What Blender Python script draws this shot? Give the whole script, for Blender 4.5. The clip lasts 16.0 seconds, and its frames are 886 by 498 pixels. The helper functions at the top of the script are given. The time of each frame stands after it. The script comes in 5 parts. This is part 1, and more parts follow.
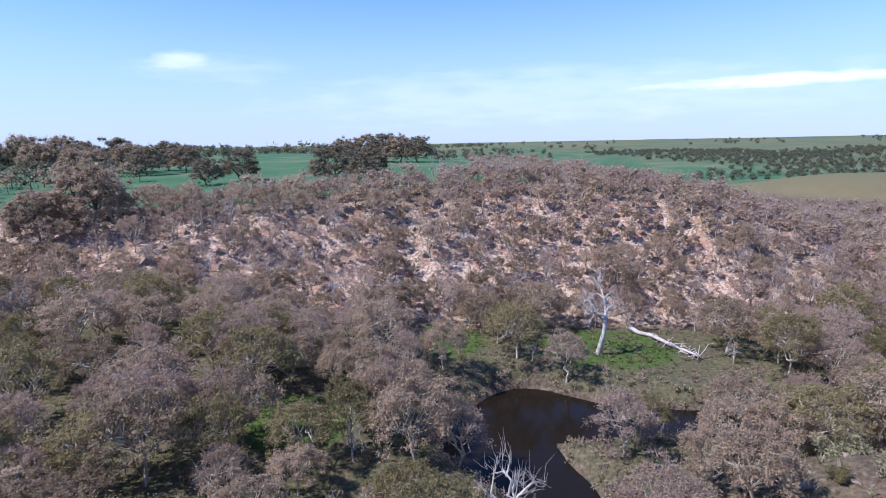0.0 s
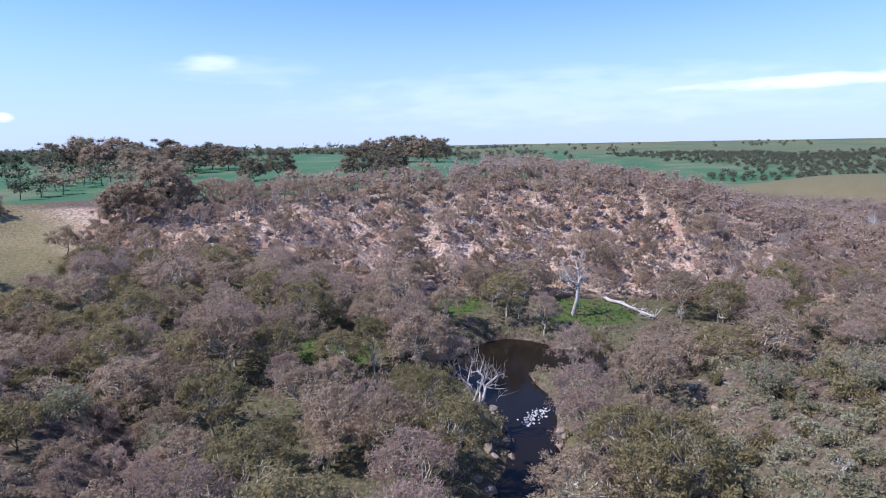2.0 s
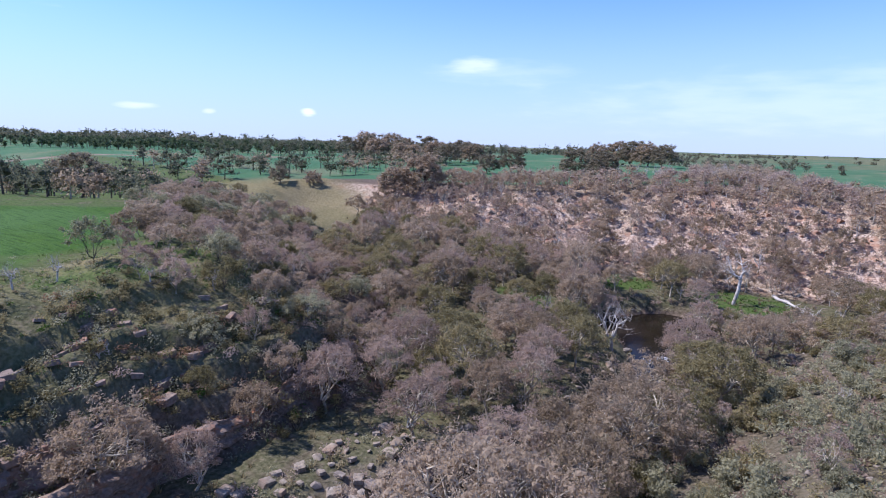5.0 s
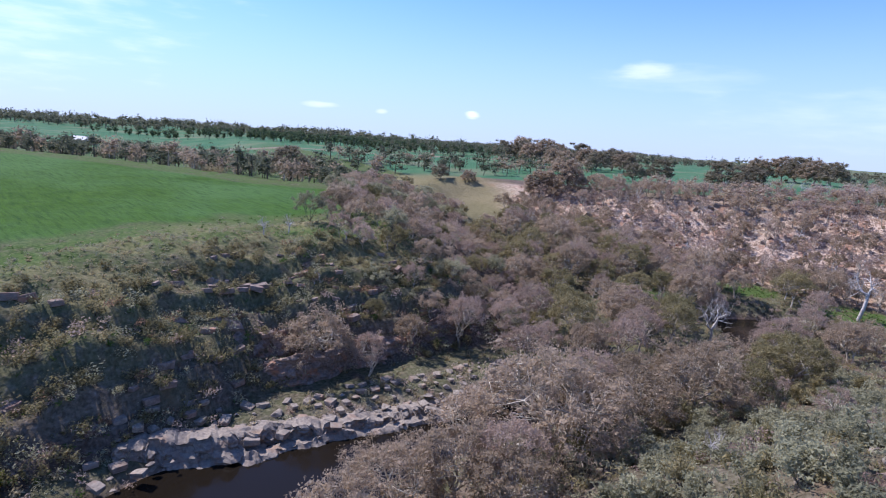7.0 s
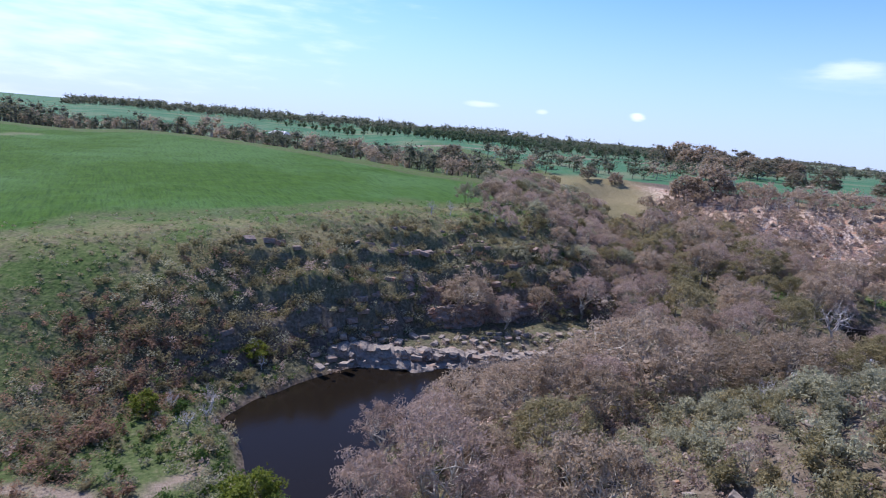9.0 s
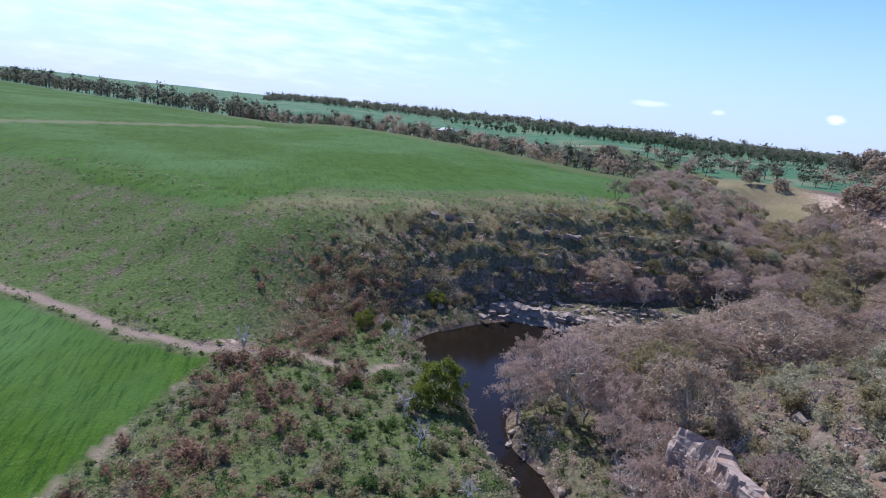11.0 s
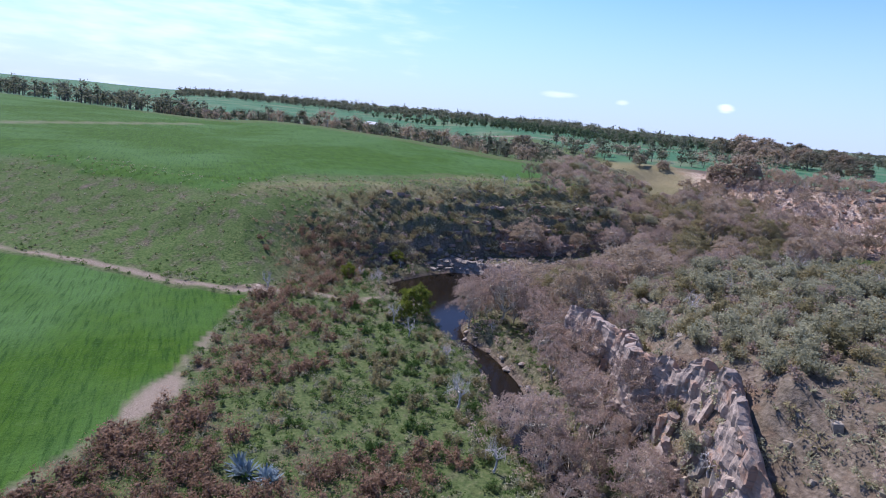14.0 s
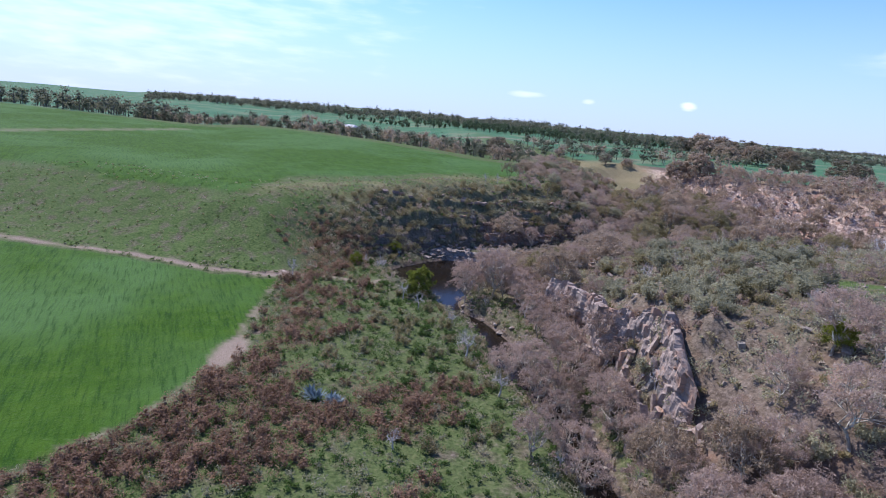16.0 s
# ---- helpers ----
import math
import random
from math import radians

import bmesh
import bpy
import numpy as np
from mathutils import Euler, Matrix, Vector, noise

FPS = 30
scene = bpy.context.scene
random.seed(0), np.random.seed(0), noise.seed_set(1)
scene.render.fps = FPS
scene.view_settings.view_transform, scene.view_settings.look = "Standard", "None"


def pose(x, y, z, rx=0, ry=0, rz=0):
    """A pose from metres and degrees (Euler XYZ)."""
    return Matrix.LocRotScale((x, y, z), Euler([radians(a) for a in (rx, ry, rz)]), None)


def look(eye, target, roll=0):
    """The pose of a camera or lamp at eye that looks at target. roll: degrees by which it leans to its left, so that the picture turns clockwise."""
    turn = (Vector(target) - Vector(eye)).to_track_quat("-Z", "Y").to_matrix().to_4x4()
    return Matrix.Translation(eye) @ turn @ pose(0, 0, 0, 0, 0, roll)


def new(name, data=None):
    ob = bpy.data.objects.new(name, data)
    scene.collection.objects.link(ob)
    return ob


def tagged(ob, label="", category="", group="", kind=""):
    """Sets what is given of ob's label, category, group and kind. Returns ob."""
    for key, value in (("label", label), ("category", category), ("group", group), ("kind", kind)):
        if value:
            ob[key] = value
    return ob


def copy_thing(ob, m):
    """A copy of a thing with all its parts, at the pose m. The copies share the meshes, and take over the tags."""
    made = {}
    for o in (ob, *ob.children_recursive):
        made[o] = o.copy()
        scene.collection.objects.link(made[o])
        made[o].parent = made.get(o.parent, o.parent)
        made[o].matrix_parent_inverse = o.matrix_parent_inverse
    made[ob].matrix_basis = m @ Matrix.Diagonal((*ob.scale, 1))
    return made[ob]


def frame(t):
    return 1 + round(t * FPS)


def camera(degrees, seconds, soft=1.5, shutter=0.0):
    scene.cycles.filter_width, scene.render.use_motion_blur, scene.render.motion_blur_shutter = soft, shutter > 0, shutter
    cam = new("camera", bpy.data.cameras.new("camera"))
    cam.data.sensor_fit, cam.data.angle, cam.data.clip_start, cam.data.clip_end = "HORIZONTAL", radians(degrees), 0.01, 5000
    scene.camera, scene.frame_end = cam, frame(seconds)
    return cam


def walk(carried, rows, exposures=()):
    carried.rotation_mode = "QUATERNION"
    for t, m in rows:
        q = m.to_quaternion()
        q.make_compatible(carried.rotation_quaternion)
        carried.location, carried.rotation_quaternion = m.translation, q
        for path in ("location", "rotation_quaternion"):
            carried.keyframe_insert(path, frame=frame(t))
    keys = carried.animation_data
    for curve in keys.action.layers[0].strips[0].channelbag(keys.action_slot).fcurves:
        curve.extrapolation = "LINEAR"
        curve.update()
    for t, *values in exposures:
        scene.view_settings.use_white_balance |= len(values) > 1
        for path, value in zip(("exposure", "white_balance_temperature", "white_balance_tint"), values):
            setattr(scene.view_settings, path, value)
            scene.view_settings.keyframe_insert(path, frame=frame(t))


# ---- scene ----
cam = camera(74.7, 16.0, soft=1.0, shutter=0.15)
PATH = [
    (0, (-0.646, -0.608, 32.484), (-0.772, 1.355, 32.122), -1.1),
    (0.5, (0.189, -5.509, 32.457), (0.058, -3.547, 32.095), -1.2),
    (1, (1.296, -10.621, 32.416), (1.159, -8.658, 32.054), -1.1),
    (1.5, (2.519, -15.719, 32.38), (2.363, -13.757, 32.022), -1.1),
    (2, (4.036, -20.808, 32.355), (3.824, -18.852, 32.0), -1.0),
    (2.5, (5.855, -25.633, 32.332), (5.539, -23.689, 31.981), -0.6),
    (3, (8.081, -30.372, 32.328), (7.612, -28.459, 31.98), -0.1),
    (3.5, (10.662, -34.85, 32.375), (10.018, -32.989, 32.029), 0.6),
    (4, (13.7, -39.318, 32.41), (12.92, -37.509, 32.063), 1.0),
    (4.2, (14.973, -40.995, 32.419), (14.161, -39.2, 32.072), 1.2),
    (6.3, (29.11, -57.122, 32.665), (27.875, -55.59, 32.306), 2.8),
    (6.5, (30.639, -58.582, 32.674), (29.37, -57.079, 32.317), 3.3),
    (7, (34.726, -62.033, 32.786), (33.35, -60.628, 32.421), 3.9),
    (7.5, (38.684, -65.166, 32.948), (37.228, -63.846, 32.575), 4.4),
    (8, (42.682, -68.037, 33.086), (41.153, -66.806, 32.702), 4.7),
    (8.5, (46.894, -70.73, 33.278), (45.297, -69.591, 32.886), 4.9),
    (9, (51.302, -73.287, 33.465), (49.617, -72.287, 33.06), 5.4),
    (9.5, (55.658, -75.551, 33.688), (53.864, -74.777, 33.261), 5.8),
    (10, (60.058, -77.672, 33.905), (58.195, -77.099, 33.455), 6.2),
    (10.2, (61.816, -78.487, 33.94), (59.942, -77.959, 33.484), 6.5),
    (12.3, (79.977, -87.541, 34.09), (78.106, -87.011, 33.62), 6.2),
    (12.5, (81.727, -88.475, 34.103), (79.867, -87.909, 33.635), 6.1),
    (13, (86.029, -90.982, 34.172), (84.192, -90.34, 33.707), 6.0),
    (13.5, (89.874, -93.583, 34.317), (88.068, -92.857, 33.858), 5.9),
    (14, (93.755, -96.329, 34.534), (91.971, -95.549, 34.076), 5.7),
    (14.5, (97.341, -99.122, 34.796), (95.568, -98.317, 34.341), 5.7),
    (15, (100.866, -102.009, 35.134), (99.101, -101.187, 34.678), 5.5),
    (15.5, (104.141, -104.87, 35.425), (102.382, -104.035, 34.97), 5.4),
    (16, (107.465, -107.738, 35.655), (105.72, -106.868, 35.207), 5.2),
]
walk(cam, [(t, look(eye, target, roll)) for t, eye, target, roll in PATH],
     exposures=[(0, 0.34, 5800, 20.5), (16, 0.34, 5800, 20.5)])

# ---- light ----
SUN_FROM = Vector((-0.93, -0.36, 0.0)).normalized()
SUN_UP = radians(52)
sun = new("sun", bpy.data.lights.new("sun", "SUN"))
sun.data.energy, sun.data.angle, sun.data.color = 5.0, radians(0.6), (1.0, 0.95, 0.87)
sun.matrix_world = look(SUN_FROM * 100 + Vector((0, 0, 100 * math.tan(SUN_UP))), (0, 0, 0))

world = bpy.data.worlds.new("sky")
scene.world = world
world.use_nodes = True


def sky_nodes(tree):
    n, l = tree.nodes, tree.links
    n.clear()
    out, bg = n.new("ShaderNodeOutputWorld"), n.new("ShaderNodeBackground")
    sky = n.new("ShaderNodeTexSky")
    sky.sky_type, sky.sun_disc = "NISHITA", False
    sky.sun_elevation, sky.sun_rotation = SUN_UP, math.atan2(SUN_FROM.x, SUN_FROM.y)
    sky.air_density, sky.dust_density, sky.ozone_density = 1.0, 0.1, 4.0
    coord = n.new("ShaderNodeTexCoord")
    rough = n.new("ShaderNodeTexNoise")
    stretch = n.new("ShaderNodeMapping")
    stretch.inputs["Scale"].default_value = (6, 6, 30)
    l.new(coord.outputs["Generated"], stretch.inputs["Vector"])
    l.new(stretch.outputs["Vector"], rough.inputs["Vector"])
    rough.inputs["Scale"].default_value, rough.inputs["Detail"].default_value = 2.2, 7
    blue = n.new("ShaderNodeMix")
    blue.data_type, blue.blend_type = "RGBA", "MULTIPLY"
    blue.inputs["Factor"].default_value = 1
    l.new(sky.outputs["Color"], blue.inputs["A"])
    blue.inputs["B"].default_value = (0.87, 1.06, 1.36, 1)
    colour = blue.outputs["Result"]
    # pale haze low in the sky
    split = n.new("ShaderNodeSeparateXYZ")
    l.new(coord.outputs["Generated"], split.inputs[0])
    low = n.new("ShaderNodeMapRange")
    low.interpolation_type = "SMOOTHSTEP"
    low.inputs["From Min"].default_value, low.inputs["From Max"].default_value = 0.26, -0.02
    low.inputs["To Min"].default_value, low.inputs["To Max"].default_value = 0, 0.82
    l.new(split.outputs["Z"], low.inputs["Value"])
    haze = n.new("ShaderNodeMix")
    haze.data_type = "RGBA"
    l.new(low.outputs[0], haze.inputs["Factor"])
    l.new(colour, haze.inputs["A"])
    haze.inputs["B"].default_value = (3.8, 4.7, 6.5, 1)
    colour = haze.outputs["Result"]
    # cirrus, and one painted glow towards the sun: direction to its middle, half width and half height in radians, how
    # white it is
    for x, y, z, wide, high, white in CLOUDS_AND_GLOW:
        at = Vector((x, y, z)).normalized()
        side = at.cross(Vector((0, 0, 1))).normalized()
        up = side.cross(at)
        total = None
        for axis, size in ((side, wide), (up, high)):
            dot = n.new("ShaderNodeVectorMath")
            dot.operation = "DOT_PRODUCT"
            dot.inputs[1].default_value = axis / size
            l.new(coord.outputs["Generated"], dot.inputs[0])
            square = n.new("ShaderNodeMath")
            square.operation = "POWER"
            square.inputs[1].default_value = 2
            absolute = n.new("ShaderNodeMath")
            absolute.operation = "ABSOLUTE"
            l.new(dot.outputs["Value"], absolute.inputs[0])
            l.new(absolute.outputs[0], square.inputs[0])
            if total:
                add = n.new("ShaderNodeMath")
                l.new(total, add.inputs[0])
                l.new(square.outputs[0], add.inputs[1])
                total = add.outputs[0]
            else:
                total = square.outputs[0]
        ragged = n.new("ShaderNodeMath")
        ragged.operation = "MULTIPLY_ADD"
        l.new(rough.outputs["Fac"], ragged.inputs[0])
        ragged.inputs[1].default_value = 2.6
        l.new(total, ragged.inputs[2])
        front = n.new("ShaderNodeVectorMath")
        front.operation = "DOT_PRODUCT"
        front.inputs[1].default_value = at
        l.new(coord.outputs["Generated"], front.inputs[0])
        ahead = n.new("ShaderNodeMath")
        ahead.operation = "GREATER_THAN"
        ahead.inputs[1].default_value = 0.3
        l.new(front.outputs["Value"], ahead.inputs[0])
        fade = n.new("ShaderNodeMapRange")
        fade.interpolation_type = "SMOOTHSTEP"
        fade.inputs["From Min"].default_value, fade.inputs["From Max"].default_value = 2.6, 0.9
        fade.inputs["To Min"].default_value, fade.inputs["To Max"].default_value = 0, white
        l.new(ragged.outputs[0], fade.inputs["Value"])
        both = n.new("ShaderNodeMath")
        both.operation = "MULTIPLY"
        l.new(fade.outputs[0], both.inputs[0])
        l.new(ahead.outputs[0], both.inputs[1])
        mix = n.new("ShaderNodeMix")
        mix.data_type = "RGBA"
        l.new(both.outputs[0], mix.inputs["Factor"])
        l.new(colour, mix.inputs["A"])
        mix.inputs["B"].default_value = (8.6, 8.9, 9.4, 1)
        colour = mix.outputs["Result"]
    l.new(colour, bg.inputs["Color"])
    bg.inputs["Strength"].default_value = SKY
    l.new(bg.outputs[0], out.inputs[0])


SKY = 0.123
CLOUDS_AND_GLOW = [
    (-10998, 12000, 752, 0.015, 0.007, 1.0),
    (-6100, 12000, 1760, 0.045, 0.013, 0.4),
    (-5300, 12000, 1560, 0.13, 0.022, 0.16),
    (6200, 12000, 1085, 0.2, 0.010, 0.75),
    (1500, 12000, 900, 0.5, 0.05, 0.18),
    # no cloud: broad white patch painting the glare on the sun's side
    (-13500, -2500, 3300, 0.5, 0.22, 0.45),
    (-10000, 6500, 550, 0.03, 0.006, 0.5),
    (-11400, 9200, 620, 0.012, 0.005, 0.5),
]
sky_nodes(world.node_tree)


# ---- materials ----
def material(name, build, rough=0.9, spec=0.2):
    mat = bpy.data.materials.new(name)
    mat.use_nodes = True
    n, l = mat.node_tree.nodes, mat.node_tree.links
    shade = n["Principled BSDF"]
    shade.inputs["Roughness"].default_value = rough
    shade.inputs["Specular IOR Level"].default_value = spec
    build(n, l, shade)
    return mat


def noise_node(n, l, scale, detail=4, where=None, rough=0.55):
    tex = n.new("ShaderNodeTexNoise")
    tex.inputs["Scale"].default_value, tex.inputs["Detail"].default_value = scale, detail
    tex.inputs["Roughness"].default_value = rough
    if where is None:
        where = n.new("ShaderNodeTexCoord").outputs["Object"]
    l.new(where, tex.inputs["Vector"])
    return tex.outputs["Fac"]


def ramp(n, l, value, stops):
    r = n.new("ShaderNodeValToRGB")
    e = r.color_ramp.elements
    while len(e) < len(stops):
        e.new(0.5)
    for k, (at, colour) in enumerate(stops):
        e[k].position, e[k].color = at, (*colour, 1)
    l.new(value, r.inputs["Fac"])
    return r.outputs["Color"]


def mixed(n, l, factor, a, b):
    m = n.new("ShaderNodeMix")
    m.data_type = "RGBA"
    for socket, v in (("Factor", factor), ("A", a), ("B", b)):
        if isinstance(v, (float, int)):
            m.inputs[socket].default_value = v
        elif isinstance(v, tuple):
            m.inputs[socket].default_value = (*v, 1)
        else:
            l.new(v, m.inputs[socket])
    return m.outputs["Result"]


def sharpen(n, l, value, lo, hi):
    m = n.new("ShaderNodeMapRange")
    m.inputs["From Min"].default_value, m.inputs["From Max"].default_value = lo, hi
    l.new(value, m.inputs["Value"])
    return m.outputs[0]


def times(n, l, a, b, how="MULTIPLY"):
    m = n.new("ShaderNodeMath")
    m.operation = how
    for k, v in enumerate((a, b)):
        if isinstance(v, (float, int)):
            m.inputs[k].default_value = v
        else:
            l.new(v, m.inputs[k])
    return m.outputs[0]


def bump(n, l, shade, height, strength, distance=0.1):
    b = n.new("ShaderNodeBump")
    b.inputs["Strength"].default_value, b.inputs["Distance"].default_value = strength, distance
    l.new(height, b.inputs["Height"])
    l.new(b.outputs["Normal"], shade.inputs["Normal"])


def cover(n, l, name):
    a = n.new("ShaderNodeAttribute")
    a.attribute_name = name
    return a.outputs["Fac"]


def ground_look(n, l, shade):
    fine, mid, wide = noise_node(n, l, 2.2, 6), noise_node(n, l, 0.35, 5), noise_node(n, l, 0.03, 4)
    grit = noise_node(n, l, 9.0, 4)
    # bare stony earth with leaf litter
    earth = ramp(n, l, fine, [(0.25, (0.045, 0.032, 0.023)), (0.45, (0.10, 0.075, 0.055)), (0.6, (0.15, 0.115, 0.087)), (0.75, (0.25, 0.195, 0.155))])
    earth = mixed(n, l, sharpen(n, l, mid, 0.55, 0.72), earth, (0.17, 0.112, 0.08))
    # stony rubble
    cells = n.new("ShaderNodeTexVoronoi")
    cells.inputs["Scale"].default_value = 2.6
    l.new(n.new("ShaderNodeTexCoord").outputs["Object"], cells.inputs["Vector"])
    rubble = ramp(n, l, cells.outputs["Color"], [(0.15, (0.18, 0.122, 0.09)), (0.5, (0.38, 0.278, 0.212)), (0.85, (0.58, 0.45, 0.355))])
    rubble = mixed(n, l, sharpen(n, l, mid, 0.52, 0.66), rubble, (0.36, 0.21, 0.145))
    colour = mixed(n, l, cover(n, l, "rock"), earth, rubble)
    # rough winter grass and weeds
    grass = ramp(n, l, fine, [(0.3, (0.035, 0.06, 0.014)), (0.5, (0.066, 0.104, 0.026)), (0.7, (0.11, 0.13, 0.044))])
    tuft = times(n, l, cover(n, l, "grass"), sharpen(n, l, mid, 0.25, 0.5))
    colour = mixed(n, l, tuft, colour, grass)
    # straw-coloured pasture
    dry = ramp(n, l, fine, [(0.3, (0.11, 0.10, 0.045)), (0.55, (0.20, 0.17, 0.085)), (0.75, (0.28, 0.23, 0.13))])
    colour = mixed(n, l, cover(n, l, "dry"), colour, dry)
    # young cereal crop, drilled in rows
    crop = ramp(n, l, mid, [(0.25, (0.024, 0.062, 0.003)), (0.5, (0.037, 0.085, 0.005)), (0.75, (0.056, 0.108, 0.008))])
    crop = mixed(n, l, sharpen(n, l, wide, 0.42, 0.62), crop, (0.065, 0.128, 0.034))
    crop = mixed(n, l, sharpen(n, l, fine, 0.58, 0.8), crop, (0.08, 0.13, 0.032))
    turned = n.new("ShaderNodeMapping")
    turned.inputs["Rotation"].default_value = (0, 0, radians(38))
    turned.inputs["Scale"].default_value = (0.22, 2.4, 1)
    l.new(n.new("ShaderNodeTexCoord").outputs["Object"], turned.inputs["Vector"])
    drill = noise_node(n, l, 0.9, 6, turned.outputs["Vector"], 0.7)
    crop = mixed(n, l, times(n, l, sharpen(n, l, drill, 0.5, 0.64), 0.7), crop, (0.010, 0.040, 0.004))
    crop = mixed(n, l, times(n, l, sharpen(n, l, drill, 0.5, 0.3), 0.5), crop, (0.058, 0.13, 0.013))
    crop = mixed(n, l, times(n, l, sharpen(n, l, grit, 0.5, 0.68), 0.55), crop, (0.012, 0.04, 0.004))
    crop = mixed(n, l, times(n, l, sharpen(n, l, grit, 0.46, 0.3), 0.45), crop, (0.085, 0.15, 0.02))
    colour = mixed(n, l, cover(n, l, "crop"), colour, crop)
    # distant crop, with bluish haze painted into its green
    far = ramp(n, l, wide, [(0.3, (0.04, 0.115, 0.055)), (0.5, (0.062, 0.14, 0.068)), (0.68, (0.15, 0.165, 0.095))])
    colour = mixed(n, l, cover(n, l, "hazy_crop"), colour, far)
    # worn vehicle track
    bare = ramp(n, l, grit, [(0.3, (0.15, 0.112, 0.078)), (0.7, (0.31, 0.245, 0.185))])
    colour = mixed(n, l, cover(n, l, "track"), colour, bare)
    l.new(colour, shade.inputs["Base Color"])
    bump(n, l, shade, fine, 0.7, 0.35)


def bark_look(pale, dark, low=0.4, high=0.62):
    def build(n, l, shade):
        where = n.new("ShaderNodeTexCoord").outputs["Object"]
        patch = noise_node(n, l, 1.3, 5, where)
        colour = mixed(n, l, sharpen(n, l, patch, low, high), dark, pale)
        random_tone = n.new("ShaderNodeObjectInfo").outputs["Random"]
        colour = mixed(n, l, times(n, l, random_tone, 0.35), colour, dark)
        l.new(colour, shade.inputs["Base Color"])
        bump(n, l, shade, noise_node(n, l, 14, 3, where), 0.5, 0.03)
    return build


def leaf_look(tones):
    """Foliage whose tone changes from plant to plant and from leaf to leaf."""
    def build(n, l, shade):
        plant = n.new("ShaderNodeObjectInfo").outputs["Random"]
        leaf = n.new("ShaderNodeNewGeometry").outputs["Random Per Island"]
        clump = noise_node(n, l, 0.9, 3)
        value = times(n, l, times(n, l, plant, 0.55), times(n, l, leaf, 0.3), "ADD")
        value = times(n, l, value, times(n, l, clump, 0.2), "ADD")
        value = times(n, l, value, times(n, l, sharpen(n, l, noise_node(n, l, 0.16, 3), 0.3, 0.7), 0.25), "ADD")
        value = times(n, l, value, 0.85)
        step = 1 / (len(tones) - 1)
        colour = ramp(n, l, value, [(k * step, c) for k, c in enumerate(tones)])
        l.new(colour, shade.inputs["Base Color"])
        glow = n.new("ShaderNodeBsdfTranslucent")
        l.new(colour, glow.inputs["Color"])
        both = n.new("ShaderNodeMixShader")
        both.inputs["Fac"].default_value = 0.5
        l.new(shade.outputs[0], both.inputs[1])
        l.new(glow.outputs[0], both.inputs[2])
        l.new(both.outputs[0], n["Material Output"].inputs["Surface"])
    return build


def rock_look(a, b, rust):
    def build(n, l, shade):
        where = n.new("ShaderNodeTexCoord").outputs["Object"]
        geo = n.new("ShaderNodeNewGeometry")
        fine, mid = noise_node(n, l, 3.0, 7, geo.outputs["Position"]), noise_node(n, l, 0.5, 4, geo.outputs["Position"])
        layers = n.new("ShaderNodeMapping")
        layers.inputs["Scale"].default_value = (0.5, 0.5, 4.0)
        l.new(geo.outputs["Position"], layers.inputs["Vector"])
        band = noise_node(n, l, 1.2, 5, layers.outputs["Vector"])
        colour = mixed(n, l, sharpen(n, l, fine, 0.3, 0.7), a, b)
        colour = mixed(n, l, sharpen(n, l, mid, 0.54, 0.68), colour, rust)
        colour = mixed(n, l, times(n, l, sharpen(n, l, band, 0.55, 0.7), 0.6), colour, (0.07, 0.06, 0.055))
        tone = n.new("ShaderNodeObjectInfo").outputs["Random"]
        colour = mixed(n, l, times(n, l, tone, 0.4), colour, (0.20, 0.165, 0.15))
        l.new(colour, shade.inputs["Base Color"])
        bump(n, l, shade, fine, 0.8, 0.12)
    return build


def water_look(n, l, shade):
    shade.inputs["Base Color"].default_value = (0.012, 0.009, 0.006, 1)
    shade.inputs["Roughness"].default_value = 0.12
    shade.inputs["Specular IOR Level"].default_value = 0.22
    shade.inputs["IOR"].default_value = 1.33
    bump(n, l, shade, noise_node(n, l, 1.6, 3), 0.10, 0.05)


GROUND = material("ground_cover", ground_look, 0.95, 0.1)
PALE_BARK = material("pale_bark", bark_look((0.676, 0.612, 0.484), (0.258, 0.209, 0.159)), 0.85)
GREY_BARK = material("grey_bark", bark_look((0.22, 0.19, 0.155), (0.075, 0.06, 0.047)), 0.9)
DEAD_WOOD = material("bleached_wood", bark_look((0.56, 0.52, 0.475), (0.27, 0.235, 0.21), 0.3, 0.55), 0.8)
BROWN_LEAF = material("brown_gum_leaf", leaf_look([(0.155, 0.118, 0.072), (0.31, 0.238, 0.157), (0.46, 0.356, 0.252), (0.56, 0.452, 0.335)]), 0.7)
MAUVE_LEAF = material("mauve_twigs", leaf_look([(0.205, 0.148, 0.114), (0.39, 0.29, 0.226), (0.54, 0.418, 0.335)]), 0.8)
OLIVE_LEAF = material("olive_leaf", leaf_look([(0.13, 0.122, 0.055), (0.26, 0.222, 0.108), (0.41, 0.342, 0.18)]), 0.65)
GREY_LEAF = material("grey_green_leaf", leaf_look([(0.16, 0.158, 0.095), (0.32, 0.304, 0.188), (0.49, 0.46, 0.295)]), 0.75)
WATTLE_LEAF = material("wattle_leaf", leaf_look([(0.068, 0.095, 0.014), (0.176, 0.203, 0.027), (0.297, 0.297, 0.054)]), 0.6)
RUST_LEAF = material("rusty_shrub_leaf", leaf_look([(0.135, 0.083, 0.052), (0.27, 0.168, 0.105), (0.41, 0.265, 0.17)]), 0.8)
FAR_LEAF = material("far_tree_leaf", leaf_look([(0.09, 0.10, 0.064), (0.15, 0.155, 0.098), (0.25, 0.225, 0.15)]), 0.8)
FIELD_LEAF = material("grey_olive_leaf", leaf_look([(0.135, 0.115, 0.076), (0.23, 0.195, 0.13), (0.34, 0.288, 0.195)]), 0.75)
